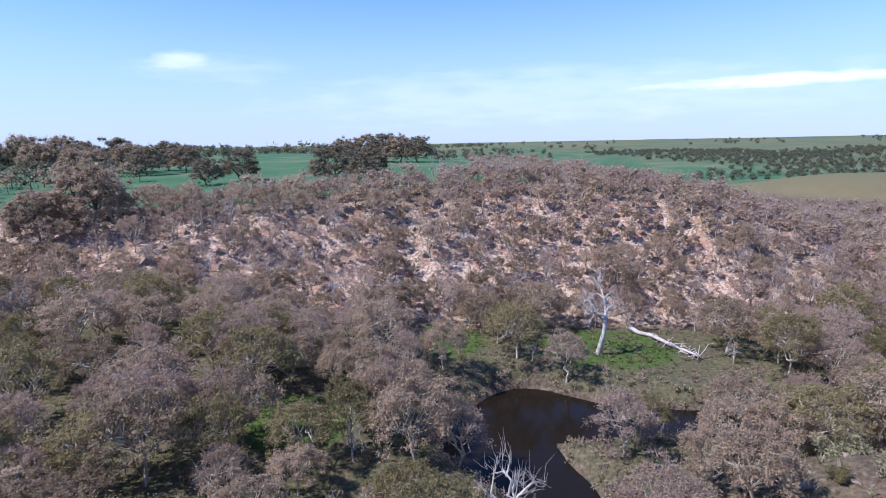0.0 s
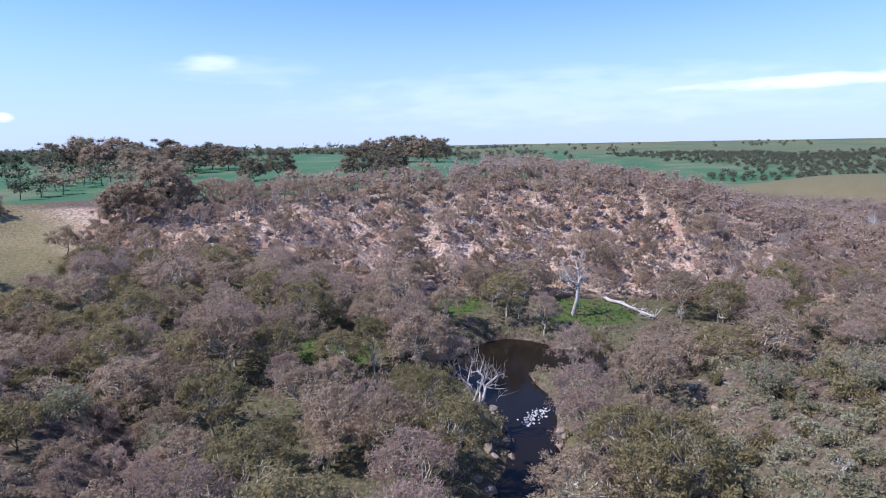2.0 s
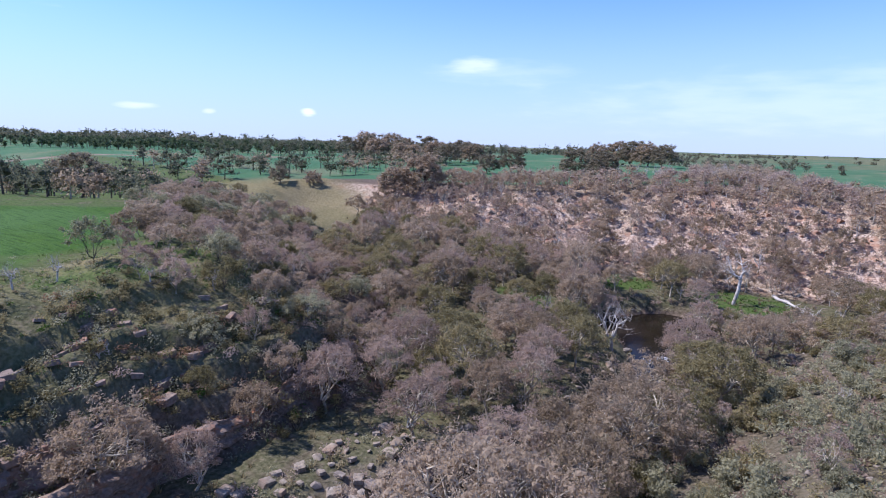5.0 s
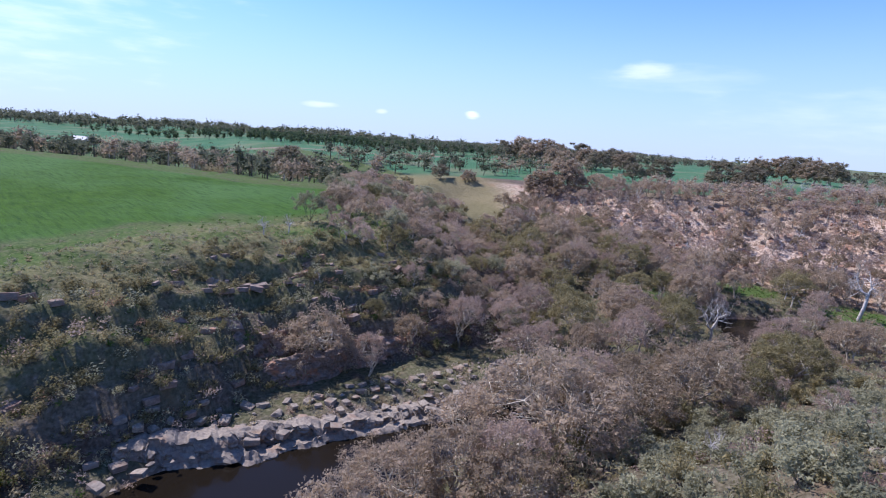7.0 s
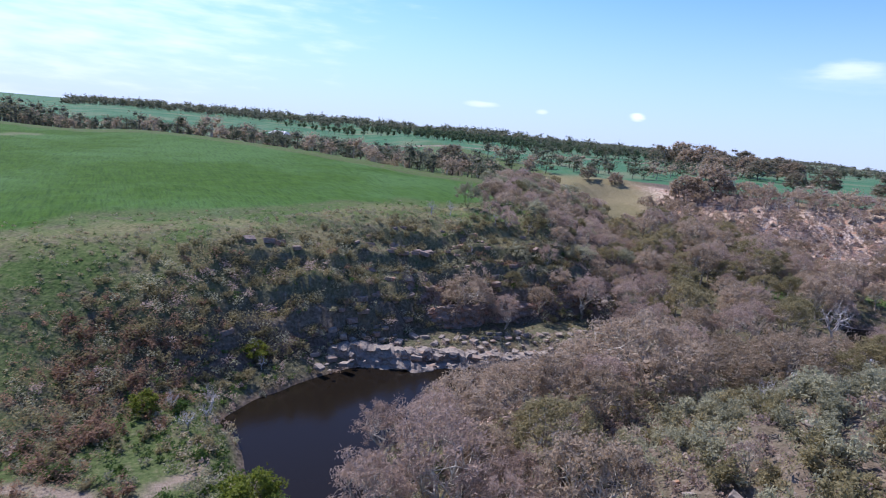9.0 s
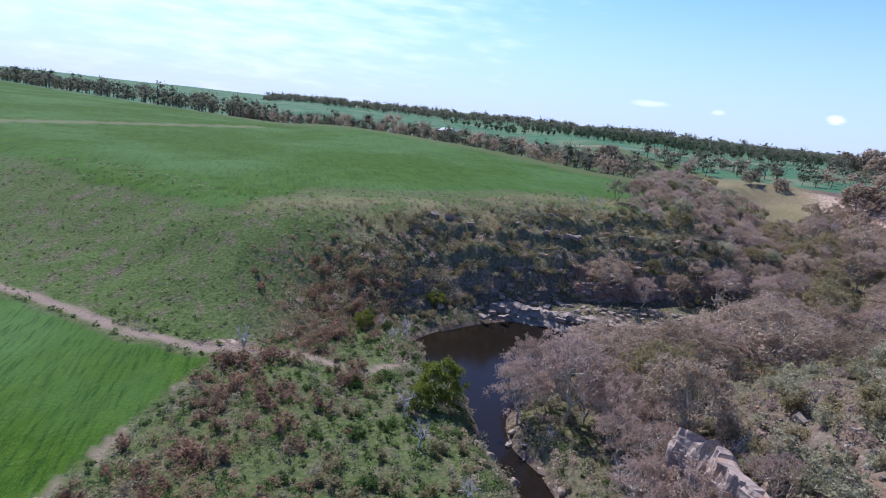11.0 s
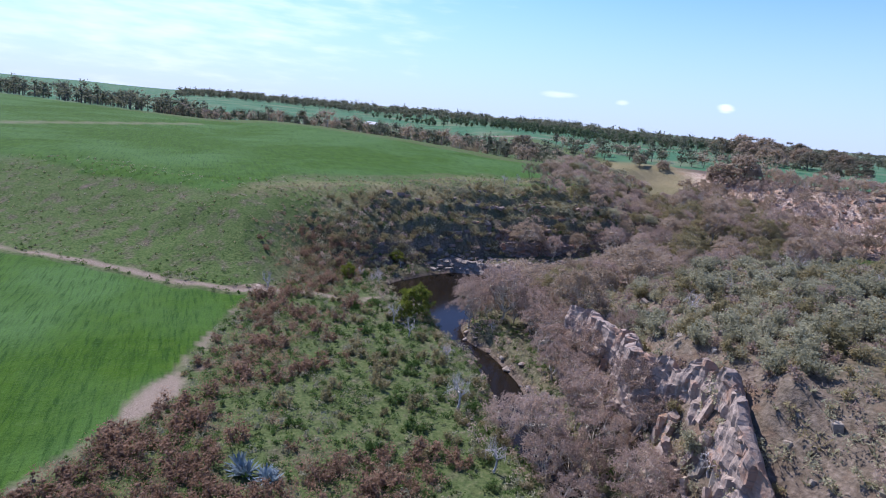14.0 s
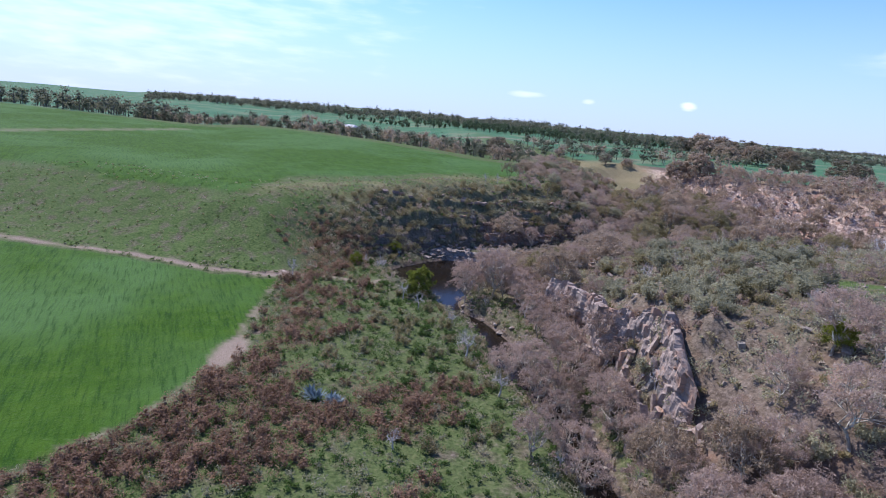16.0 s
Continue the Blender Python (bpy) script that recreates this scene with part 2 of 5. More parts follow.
PINE_LEAF = material("dark_plantation_leaf", leaf_look([(0.05, 0.08, 0.042), (0.09, 0.12, 0.062), (0.14, 0.17, 0.085)]), 0.8)
GRASS_LEAF = material("green_grass", leaf_look([(0.036, 0.072, 0.014), (0.075, 0.132, 0.028), (0.15, 0.19, 0.062)]), 0.7)
STRAW = material("straw_grass", leaf_look([(0.18, 0.15, 0.085), (0.31, 0.26, 0.15), (0.46, 0.385, 0.25)]), 0.8)
AGAVE_LEAF = material("blue_agave_leaf", leaf_look([(0.135, 0.189, 0.203), (0.230, 0.297, 0.324), (0.351, 0.419, 0.446)]), 0.5)
CLIFF_ROCK = material("brown_cliff_rock", rock_look((0.149, 0.108, 0.081), (0.324, 0.243, 0.189), (0.351, 0.176, 0.101)), 0.9)
GREY_ROCK = material("grey_quartzite", rock_look((0.17, 0.14, 0.107), (0.37, 0.32, 0.249), (0.34, 0.185, 0.099)), 0.85)
PALE_ROCK = material("pale_river_rock", rock_look((0.17, 0.138, 0.105), (0.375, 0.315, 0.245), (0.30, 0.20, 0.132)), 0.85)
CRAG_ROCK = material("pinkish_crag_rock", rock_look((0.23, 0.168, 0.125), (0.46, 0.358, 0.275), (0.40, 0.225, 0.13)), 0.85)
ORANGE_ROCK = material("rusty_rock", rock_look((0.22, 0.10, 0.06), (0.42, 0.22, 0.13), (0.45, 0.17, 0.07)), 0.85)
WATER = material("dark_river_water", water_look)
FOAM = material("white_water", lambda n, l, s: l.new(ramp(n, l, noise_node(n, l, 5, 5), [(0.35, (0.12, 0.12, 0.12)), (0.65, (0.6, 0.6, 0.6))]), s.inputs["Base Color"]), 0.5)


# ---- shape of the land ----
def wave(x, y, seed=0):
    """Smooth value noise between -1 and 1."""
    xi, yi = np.floor(x), np.floor(y)
    fx, fy = x - xi, y - yi
    fx, fy = fx * fx * (3 - 2 * fx), fy * fy * (3 - 2 * fy)

    def h(a, b):
        v = np.sin(a * 127.1 + b * 311.7 + seed * 74.7) * 43758.5453
        return (v - np.floor(v)) * 2 - 1
    top = h(xi, yi) * (1 - fx) + h(xi + 1, yi) * fx
    low = h(xi, yi + 1) * (1 - fx) + h(xi + 1, yi + 1) * fx
    return top * (1 - fy) + low * fy


def fbm(x, y, size, octaves=4, seed=0):
    total, amp = 0.0, 1.0
    for k in range(octaves):
        total = total + amp * wave(x / size + 17.3 * k, y / size - 9.1 * k, seed + k)
        size, amp = size / 2.1, amp * 0.5
    return total


def smooth(a, b, v):
    u = np.clip((v - a) / (b - a), 0, 1)
    return u * u * (3 - 2 * u)


# the river's middle line and half width
RIVER = [(190, -108, 1.6), (100, -79, 1.2), (69, -69, 1.6), (62, -66.5, 1.8), (49, -64.3, 1.9), (38.5, -61, 1.8), (26.2, -58.6, 1.3), (19, -58.8, 1.1), (9.3, -55.6, 1.8),
         (3, -58, 6), (-5, -55, 10), (-8.5, -42, 9.5), (-8.5, -28, 6), (-7.5, -18, 3.5), (-6, -9, 2), (-2, 6, 1.2), (6, 22, 1.0), (6.5, 36, 1.2), (5, 47, 4.5),
         (2, 58, 8.5), (5, 65, 6.5), (15, 61, 2.5), (40, 66, 0.8), (70, 75, 0.8), (120, 98, 2), (190, 165, 2), (420, 330, 2)]
# foot of the western and northern hillside: place, height of the foot, run of the slope, top
WEST = [(-75, -200, 5, 45, 15), (-28, -136, 5, 40, 15), (-6, -103, 4.8, 38, 15), (5, -88, 4.4, 32, 15), (-8, -72, 3, 24, 15),
        (-20, -57, 2, 24, 16), (-21, -40, 2, 25, 17), (-26, -24, 2.5, 25, 17.5), (-20, -8, 3, 29, 17.5), (-17, 8, 3, 30, 18),
        (-26, 26, 3.5, 32, 18), (-52, 42, 6, 30, 18), (-84, 66, 12, 22, 19), (-92, 82, 14.5, 18, 20), (-68, 78, 11, 22, 21)]
NORTH = [(-40, 80, 7, 32, 21), (-12, 85, 4.5, 38, 22.5), (18, 88, 3, 42, 24.5), (50, 85, 3, 42, 20), (90, 94, 3, 42, 11.5),
         (150, 135, 3, 50, 4), (230, 220, 3, 60, 3), (420, 370, 3, 60, 12)]
# foot of the eastern hillside
EAST = [(190, -100, 3, 40, 20), (100, -71, 3, 28, 20), (74, -65, 3.5, 12, 16.5), (62, -62.3, 3.5, 10, 17), (52, -59.5, 3, 7.5, 14.2), (43, -56.5, 3, 7, 12.9), (35, -53.5, 3, 6.5, 12.3),
        (26, -50, 2.5, 32, 18), (9, -46, 2.5, 48, 18), (3, -30, 2, 50, 18), (1, -12, 2, 46, 18), (6, 8, 2, 44, 17), (11, 23, 2, 40, 17),
        (13, 42, 2, 40, 16), (22, 54, 2, 40, 16), (40, 60, 2, 40, 16), (68, 68, 3, 40, 17), (120, 90, 3, 50, 17), (200, 160, 3, 60, 15), (420, 310, 3, 60, 18)]
# far brow of the big western field, behind which the land dips
ROADS = [(-420, 40), (-330, 110), (-255, 150), (-241, 186), (-229, 214), (-216, 262)]
BROW = [(-60, 60), (-101, 8), (-157, -17), (-206, -48), (-258, -97), (-493, -306), (-1500, -1300)]
TRACK = [(-60, -178), (-26, -132), (-15, -116), (-5.5, -103), (-1.3, -98), (1, -92.5), (2.4, -86.7), (3.2, -79), (6, -73), (4, -67)]
FIELD_EDGE = [(1.5, -86), (5, -89), (11, -91.8), (29, -98.6), (41, -104.5), (50, -111.5), (58, -125), (75, -150), (90, -200)]


def dense(line, step=3.0):
    line = np.array(line, float)
    out = []
    for a, b in zip(line[:-1], line[1:]):
        m = max(1, int(min(np.hypot(*(b - a)[:2]) / step, 40)))
        out += [a + (b - a) * k / m for k in range(m)]
    return np.array(out + [line[-1]])


def near(x, y, line, soft=0.0):
    """Distance to a polyline, its side (positive to the left of its way) and the values along it there."""
    pts = dense(line)
    a, b = pts[:-1], pts[1:]
    dx, dy = (b - a)[:, 0], (b - a)[:, 1]
    size = dx * dx + dy * dy
    dist, side, values = np.empty(x.shape), np.empty(x.shape), np.empty((x.size, pts.shape[1] - 2))
    for k in range(0, x.size, 4000):
        px, py = x[k:k + 4000, None] - a[:, 0], y[k:k + 4000, None] - a[:, 1]
        u = np.clip((px * dx + py * dy) / size, 0, 1)
        d = np.hypot(px - u * dx, py - u * dy)
        square_on = np.abs(px * dy - py * dx) / np.sqrt(size) / (d + 1e-6)
        best = (d - 1e-3 * square_on).argmin(1)
        row = np.arange(len(best))
        dist[k:k + 4000] = d[row, best]
        side[k:k + 4000] = np.where(dx[best] * py[row, best] - dy[best] * px[row, best] >= 0, 1, -1)
        if pts.shape[1] > 2:
            w = np.exp(-(d - d[row, best][:, None]) / max(soft, 0.01))
            w /= w.sum(1)[:, None]
            values[k:k + 4000] = w @ ((a + b) / 2)[:, 2:]
    return dist, side, values


def pale_hill(x, y):
    """A smooth grassy hill beyond the wooded ridge."""
    return np.exp(-(((x - 195) / 62) ** 2 + ((y - 292) / 46) ** 2) ** 1.5)


def land(x, y):
    """Height of the ground and how each place is covered."""
    shape = x.shape
    x, y = np.asarray(x, float).ravel(), np.asarray(y, float).ravel()
    wob = fbm(x, y, 14, 3, 5)
    wx, wy = x + 1.6 * wob, y + 1.6 * fbm(x, y, 14, 3, 9)
    rd, _, rv = near(wx, wy, RIVER, 3)
    water = rd - rv[:, 0]
    ld, ls, lv = near(wx, wy, WEST + NORTH, 7)
    ed, es, ev = near(wx, wy, EAST, 7)
    left, right = ld * ls, -ed * es
    share = np.clip(np.maximum(ed, 0) / (ld + ed + 1e-6), 0, 1)
    foot = lv[:, 0] * share + ev[:, 0] * (1 - share)
    foot = np.where(left > 0, lv[:, 0], np.where(right > 0, ev[:, 0], foot))
    floor = -0.8 + (foot + 0.8) * smooth(-2.4, 4.2, water)
    rise_l = smooth(0, 1, left / lv[:, 1]) * 0.75 + np.clip(left / lv[:, 1], 0, 1) * 0.25
    scarp = smooth(-78, -60, y) * smooth(14, -6, y) * (x < 0)
    rise_l = rise_l + scarp * (1 - (1 - np.clip(left / lv[:, 1], 0, 1)) ** 2.7 - rise_l)
    rise_r = smooth(0, 1, right / ev[:, 1]) * 0.6 + np.clip(right / ev[:, 1], 0, 1) * 0.4
    up_l = (lv[:, 2] - foot) * rise_l + 4 * (1 - np.exp(-np.maximum(left - lv[:, 1], 0) / 150))
    up_r = (ev[:, 2] - foot) * rise_r + 5.5 * (1 - np.exp(-np.maximum(right - ev[:, 1], 0) / 25))
    h = floor + np.where(left > 0, up_l, 0) + np.where(right > 0, up_r, 0)
    far = np.hypot(x, y)
    # the dip behind the western field, and the rise beyond it
    bd, bs, _ = near(x, y, BROW)
    behind = np.where(bs < 0, bd, 0) * smooth(-60, -110, x)
    back = smooth(90, 30, y + 0.25 * (x + 100))
    h = h - back * 7 * smooth(4, 70, behind) + back * 6.5 * smooth(-260, 0, y) * smooth(120, 900, behind)
    h = h + smooth(300, 900, far) * (3 * fbm(x, y, 400, 3, 3)) + 6 * smooth(900, 4000, far) * (1 - back)
    h = h - 12 * smooth(70, 450, behind) * smooth(-90, -300, y)
    h = h + 9 * pale_hill(x, y)
    # relief of the slopes
    steep = np.maximum(np.where(left > 0, smooth(0, 6, left) * (1 - smooth(0.9, 1.15, left / lv[:, 1])), 0),
                       np.where(right > 0, smooth(0, 5, right) * (1 - smooth(0.9, 1.3, right / ev[:, 1])), 0))
    h = h + steep * (0.9 - 0.7 * smooth(-60, -85, y + 0.4 * x)) * fbm(x, y, 9, 4, 1) + 0.12 * smooth(1, 5, water) * fbm(x, y, 3, 3, 2)
    # rocky steps in the cliffs above the pool and in the eastern crag
    cliff_w = smooth(-66, -52, y) * smooth(12, -4, y) * smooth(0, 3, left) * (1 - smooth(0.4, 0.65, left / lv[:, 1]))
    crag = smooth(24, 36, x) * smooth(88, 76, x) * (y < -20) * smooth(0, 2, right) * (1 - smooth(0.9, 1.4, right / ev[:, 1]))
    tread = 3.3 + 0.3 * fbm(x, y, 20, 2, 8) + 2.9 * (crag > 0.02)
    q = h / tread + 0.35 * fbm(x, y, 7, 3, 4)
    stepped = (np.floor(q) + smooth(0.66, 0.92, q - np.floor(q)) - 0.35 * fbm(x, y, 7, 3, 4)) * tread
    h = h + np.clip(0.8 * cliff_w + 0.2 * crag, 0, 0.85) * (stepped - h)
    h = h + crag * 0.8 * np.abs(fbm(x * 1.0 + y * 0.4, y * 0.25, 3.2, 3, 6))
    # covers
    td, ts, _ = near(x + 0.6 * fbm(x, y, 6, 2, 12), y + 0.6 * fbm(x, y, 6, 2, 13), TRACK)
    fd, fs, _ = near(x, y, FIELD_EDGE)
    n1 = fbm(x, y, 18, 4, 21)
    brow_in = left - lv[:, 1]
    west = (y < 45 - 0.3 * x) & (left > 0) & (x < 0)
    low_field = smooth(-0.6, 0.8, -fs * fd) * smooth(1.2, 2.6, td * -ts) * (left < 1) * (y < -84)
    up_field = west * smooth(2, 9, brow_in + 5 * n1 + 13 * smooth(-78, -104, y)) * (1 - smooth(-3, 3, np.where(bs < 0, bd, -bd)))
    north = (left > 0) & ~west
    beyond = smooth(4, 12, brow_in + 4 * n1) * north * smooth(40, -10, x - 0.12 * (y - 130) + 6 * n1)
    crop = np.clip(low_field + up_field, 0, 1)
    # fields beyond the brows and far out take the haze-tinted crop colour
    hazy_crop = np.clip(beyond + smooth(30, 200, behind) * back + smooth(280, 420, far) * (crop < 0.5), 0, 1) * (1 - crop)
    track = np.clip(smooth(1.3, 0.4, td) + 0.8 * smooth(0.9, 0.2, np.abs(fd + 0.8 * n1) * np.where(fs > 0, 1, 1.6)) * 0.85 * (fbm(x, y, 5, 3, 31) > -0.5) * (x > 10), 0, 1) * (1 - 0.6 * smooth(0.1, 0.7, fbm(x, y, 4, 3, 14)))
    wd, _, _ = near(x, y, ROADS)
    track = np.clip(track + smooth(4.5, 3, wd), 0, 1)
    bare_spot = smooth(1.3, 0.75, np.hypot(((x - 34.5) * 0.9 - (y + 100.3) * 0.43) / 5, ((x - 34.5) * 0.43 + (y + 100.3) * 0.9) / 1.8) + 0.2 * fbm(x, y, 3, 3, 44))
    streak, _, _ = near(x, y, [(-120, -200), (-155, -162), (-215, -98)])
    track = np.clip(track + 0.45 * smooth(6, 2.5, streak), 0, 1)
    track = np.clip(track + bare_spot, 0, 1)
    flood = (left < 0) & (right < 0)
    grass = np.where(flood, 0.85, 0.0) * smooth(0.5, 2, water) * (0.45 + 0.5 * (y < -60))
    clearing = smooth(9, 5, np.hypot((x - 17) * 0.75, y - 80)) + smooth(7, 4, np.hypot(x + 20, y - 55)) + smooth(7, 4, np.hypot(x + 6, y - 80))
    clearing = clearing + smooth(1.15, 0.85, np.hypot((x - 76) / 16, (y + 28 - 0.12 * (x - 70)) / 5.0) + 0.12 * n1)
    grass = np.clip(grass + clearing, 0, 1)
    slope_grass = west * smooth(-70, -95, y + 0.5 * x) * 0.95 + west * smooth(-0.45, 0.05, brow_in / lv[:, 1] + 0.12 * n1) * 0.9
    grass = np.clip(grass + slope_grass + scarp * (left > 0) * 0.5 * smooth(0.0, 0.35, left / lv[:, 1]) + (right > 0) * 0.18 * smooth(-0.5, 0.3, n1) + (left > 0) * 0.2 * smooth(0, 0.6, n1), 0, 1) * (1 - crop) * (1 - 0.45 * crag)
    dry = np.clip(0.55 * scarp * (left > 0) * smooth(0.3, 0.5, left / lv[:, 1]) * (brow_in < 0) * smooth(-0.5, 0.2, fbm(x, y, 5, 3, 41)) + west * smooth(-6, 0, brow_in) * smooth(12, 4, brow_in) * 0.55 * smooth(-0.6, 0.3, fbm(x, y, 25, 3, 40))
                  + smooth(36, 22, np.hypot(x + 106, (y - 74) * 1.2)) * 0.9
                  + smooth(160, 260, far) * (right > 0) * 0.75 + smooth(0.08, 0.3, pale_hill(x, y)) * 0.75
                  + 0.6 * smooth(300, 500, x + 0.4 * y) * smooth(-0.5, 0.5, fbm(x, y, 200, 3, 90)), 0, 1)
    rocky = np.clip(smooth(0.05, 0.5, north * steep * (1 - smooth(0.55, 0.95, left / lv[:, 1])) + 0.3 * n1 * north)
                    + 0.12 * cliff_w + 0.12 * crag + smooth(4, 1, np.abs(water)) * smooth(-50, -40, y) * smooth(30, 10, y) * 0.8, 0, 1)
    gravel = smooth(1.2, 0.6, np.hypot((x - 1) / 3.5, (y + 38) / 9) + 0.25 * n1)
    rocky = np.clip(rocky + gravel, 0, 1)
    grass = grass * (1 - gravel)
    # straw tone also increases with distance, paling the far plain
    dry = np.clip(np.maximum(dry, 0.8 * smooth(450, 1300, far) * smooth(-0.7, 0.4, fbm(x, y, 300, 3, 95)) * (1 - back)), 0, 1)
    hazy_crop = hazy_crop * (1 - 0.85 * dry)
    out = dict(h=h, water=water, left=left, right=right, brow=brow_in, behind=behind, crop=crop, hazy_crop=hazy_crop, track=track, grass=grass,
               dry=dry, rock=rocky, west=west, north=north, cliff=cliff_w, crag=crag, run_l=lv[:, 1], run_r=ev[:, 1], flood=flood,
               clearing=clearing, low_field=low_field, field_side=-fs * fd, track_d=td * -ts, far=far)
    return {k: np.asarray(v).reshape(shape) for k, v in out.items()}


def height(x, y):
    return land(np.array(x, float), np.array(y, float))["h"]


def axis(lo, hi, step, reach, grow=1.05):
    inner = list(np.arange(lo, hi + step / 2, step))
    up, down, s = [inner[-1]], [inner[0]], step
    while up[-1] < reach:
        s *= grow
        up.append(up[-1] + s)
        down.append(down[-1] - s)
    return np.array(down[:0:-1] + inner + up[1:])


def raw_mesh(name, verts, faces, mat, smooth_faces=True):
    me = bpy.data.meshes.new(name)
    verts = np.asarray(verts, np.float32)
    faces = np.asarray(faces, np.int32)
    sides = faces.shape[1]
    me.vertices.add(len(verts))
    me.vertices.foreach_set("co", verts.ravel())
    me.loops.add(faces.size)
    me.loops.foreach_set("vertex_index", faces.ravel())
    me.polygons.add(len(faces))
    me.polygons.foreach_set("loop_start", np.arange(0, faces.size, sides, dtype=np.int32))
    me.update(calc_edges=True)
    me.polygons.foreach_set("use_smooth", np.full(len(faces), smooth_faces))
    me.materials.append(mat)
    return me


def make_ground():
    xs, ys = axis(-48, 84, 0.72, 4600), axis(-112, 100, 0.72, 4600)
    gx, gy = np.meshgrid(xs, ys)
    info = land(gx, gy)
    nx, ny = len(xs), len(ys)
    i = (np.arange(ny - 1)[:, None] * nx + np.arange(nx - 1)).ravel()
    me = raw_mesh("ground", np.stack([gx.ravel(), gy.ravel(), info["h"].ravel()], 1), np.stack([i, i + 1, i + 1 + nx, i + nx], 1), GROUND)
    for key in ("crop", "hazy_crop", "track", "grass", "dry", "rock"):
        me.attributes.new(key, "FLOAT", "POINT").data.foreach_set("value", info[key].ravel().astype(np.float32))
    return tagged(new("ground", me), "stony gorge slopes, green crop fields and grassy flats", "ground", kind="structure")


ground = make_ground()


def make_water():
    """A level sheet laid out in cells wherever the river runs."""
    xs, ys = np.arange(-40, 160, 2.5), np.arange(-115, 130, 2.5)
    gx, gy = np.meshgrid(xs, ys)
    near_river = land(gx, gy)["water"] < 5
    nx = len(xs)
    use = near_river[:-1, :-1] | near_river[1:, 1:] | near_river[1:, :-1] | near_river[:-1, 1:]
    r, c = np.nonzero(use)
    i = r * nx + c
    verts = np.stack([gx.ravel(), gy.ravel(), np.full(gx.size, WATER_Z)], 1)
    faces = np.stack([i, i + 1, i + 1 + nx, i + nx], 1)
    used, faces = np.unique(faces, return_inverse=True)
    me = raw_mesh("water", verts[used], faces.reshape(-1, 4), WATER)
    return tagged(new("water", me), "still dark brown river water between rocky banks", "river", kind="structure")


WATER_Z = 0.6
make_water()


# ---- builders ----
def part(name, me, parent, label=""):
    ob = new(name, me)
    ob.parent = parent
    return tagged(ob, label)


def thing(name, x, y, z, turn=0.0, size=1.0):
    ob = new(name)
    ob.empty_display_size = 0.2
    ob.matrix_basis = pose(x, y, z, 0, 0, turn) @ Matrix.Diagonal((size, size, size, 1))
    return ob


class Wood:
    """Gathers tapered, bent limbs into one mesh."""

    def __init__(self, sides=4):
        self.v, self.f, self.sides, self.count = [], [], sides, 0

    def limb(self, pts, r0, r1, collar=True):
        pts = np.array(pts, float)
        m, k0, s = len(pts), self.count, self.sides
        ways = np.gradient(pts, axis=0)
        ways /= np.linalg.norm(ways, axis=1)[:, None] + 1e-9
        ref = np.array([0.3, 0.9, 0.2]) if abs(ways[0][2]) > 0.7 else np.array([0, 0, 1.0])
        a = np.cross(ways, ref)
        a /= np.linalg.norm(a, axis=1)[:, None] + 1e-9
        b = np.cross(ways, a)
        ang = np.linspace(0, 2 * np.pi, s, endpoint=False)
        r = np.linspace(r0, r1, m)[:, None, None]
        ring = pts[:, None] + r * (np.cos(ang)[None, :, None] * a[:, None] + np.sin(ang)[None, :, None] * b[:, None])
        if k0 and collar:
            # a collar joins the limb to the wood it grows from
            old = np.concatenate(self.v)
            j = int(np.argmin(((old - pts[0]) ** 2).sum(1)))
            self.f.append(np.array([(k0, k0 + 1, j // s * s + (j + 1) % s, j)]))
        self.v.append(ring.reshape(-1, 3))
        self.count += m * s
        j, i = np.repeat(np.arange(m - 1), s) * s, np.tile(np.arange(s), m - 1)
        n = (i + 1) % s
        self.f.append(k0 + np.stack([j + i, j + n, j + s + n, j + s + i], 1))

    def mesh(self, name, mat):
        return raw_mesh(name, np.concatenate(self.v), np.concatenate(self.f), mat)


def bent(rng, a, b, wobble, steps=4):
    a, b = np.array(a, float), np.array(b, float)
    u = np.linspace(0, 1, steps)[:, None]
    p = a + (b - a) * u
    p[1:-1] += rng.normal(0, wobble * np.linalg.norm(b - a), (steps - 2, 3))
    return p


def blades(rng, centres, radii, count, size, narrow=0.36, droop=0.0, flat=0.75):
    """Small separate leaf blades scattered in clumps round the centres."""
    centres, radii = np.asarray(centres, float), np.broadcast_to(np.asarray(radii, float), (len(centres),))
    c = np.repeat(centres, count, 0)
    r = np.repeat(radii, count)[:, None]
    off = rng.normal(0, 1, (len(c), 3))
    off *= r * rng.uniform(0.3, 1.1, (len(c), 1)) / np.linalg.norm(off, axis=1)[:, None]
    off[:, 2] *= flat
    way = rng.normal(0, 1, (len(c), 3))
    way[:, 2] -= droop
    way /= np.linalg.norm(way, axis=1)[:, None]
    side = np.cross(way, rng.normal(0, 1, (len(c), 3)))
    side /= np.linalg.norm(side, axis=1)[:, None] + 1e-9
    long = size * rng.uniform(0.6, 1.35, (len(c), 1))
    p = c + off
    tri = np.stack([p - side * long * narrow * 0.5, p + side * long * narrow * 0.5, p + way * long], 1)
    return tri.reshape(-1, 3)


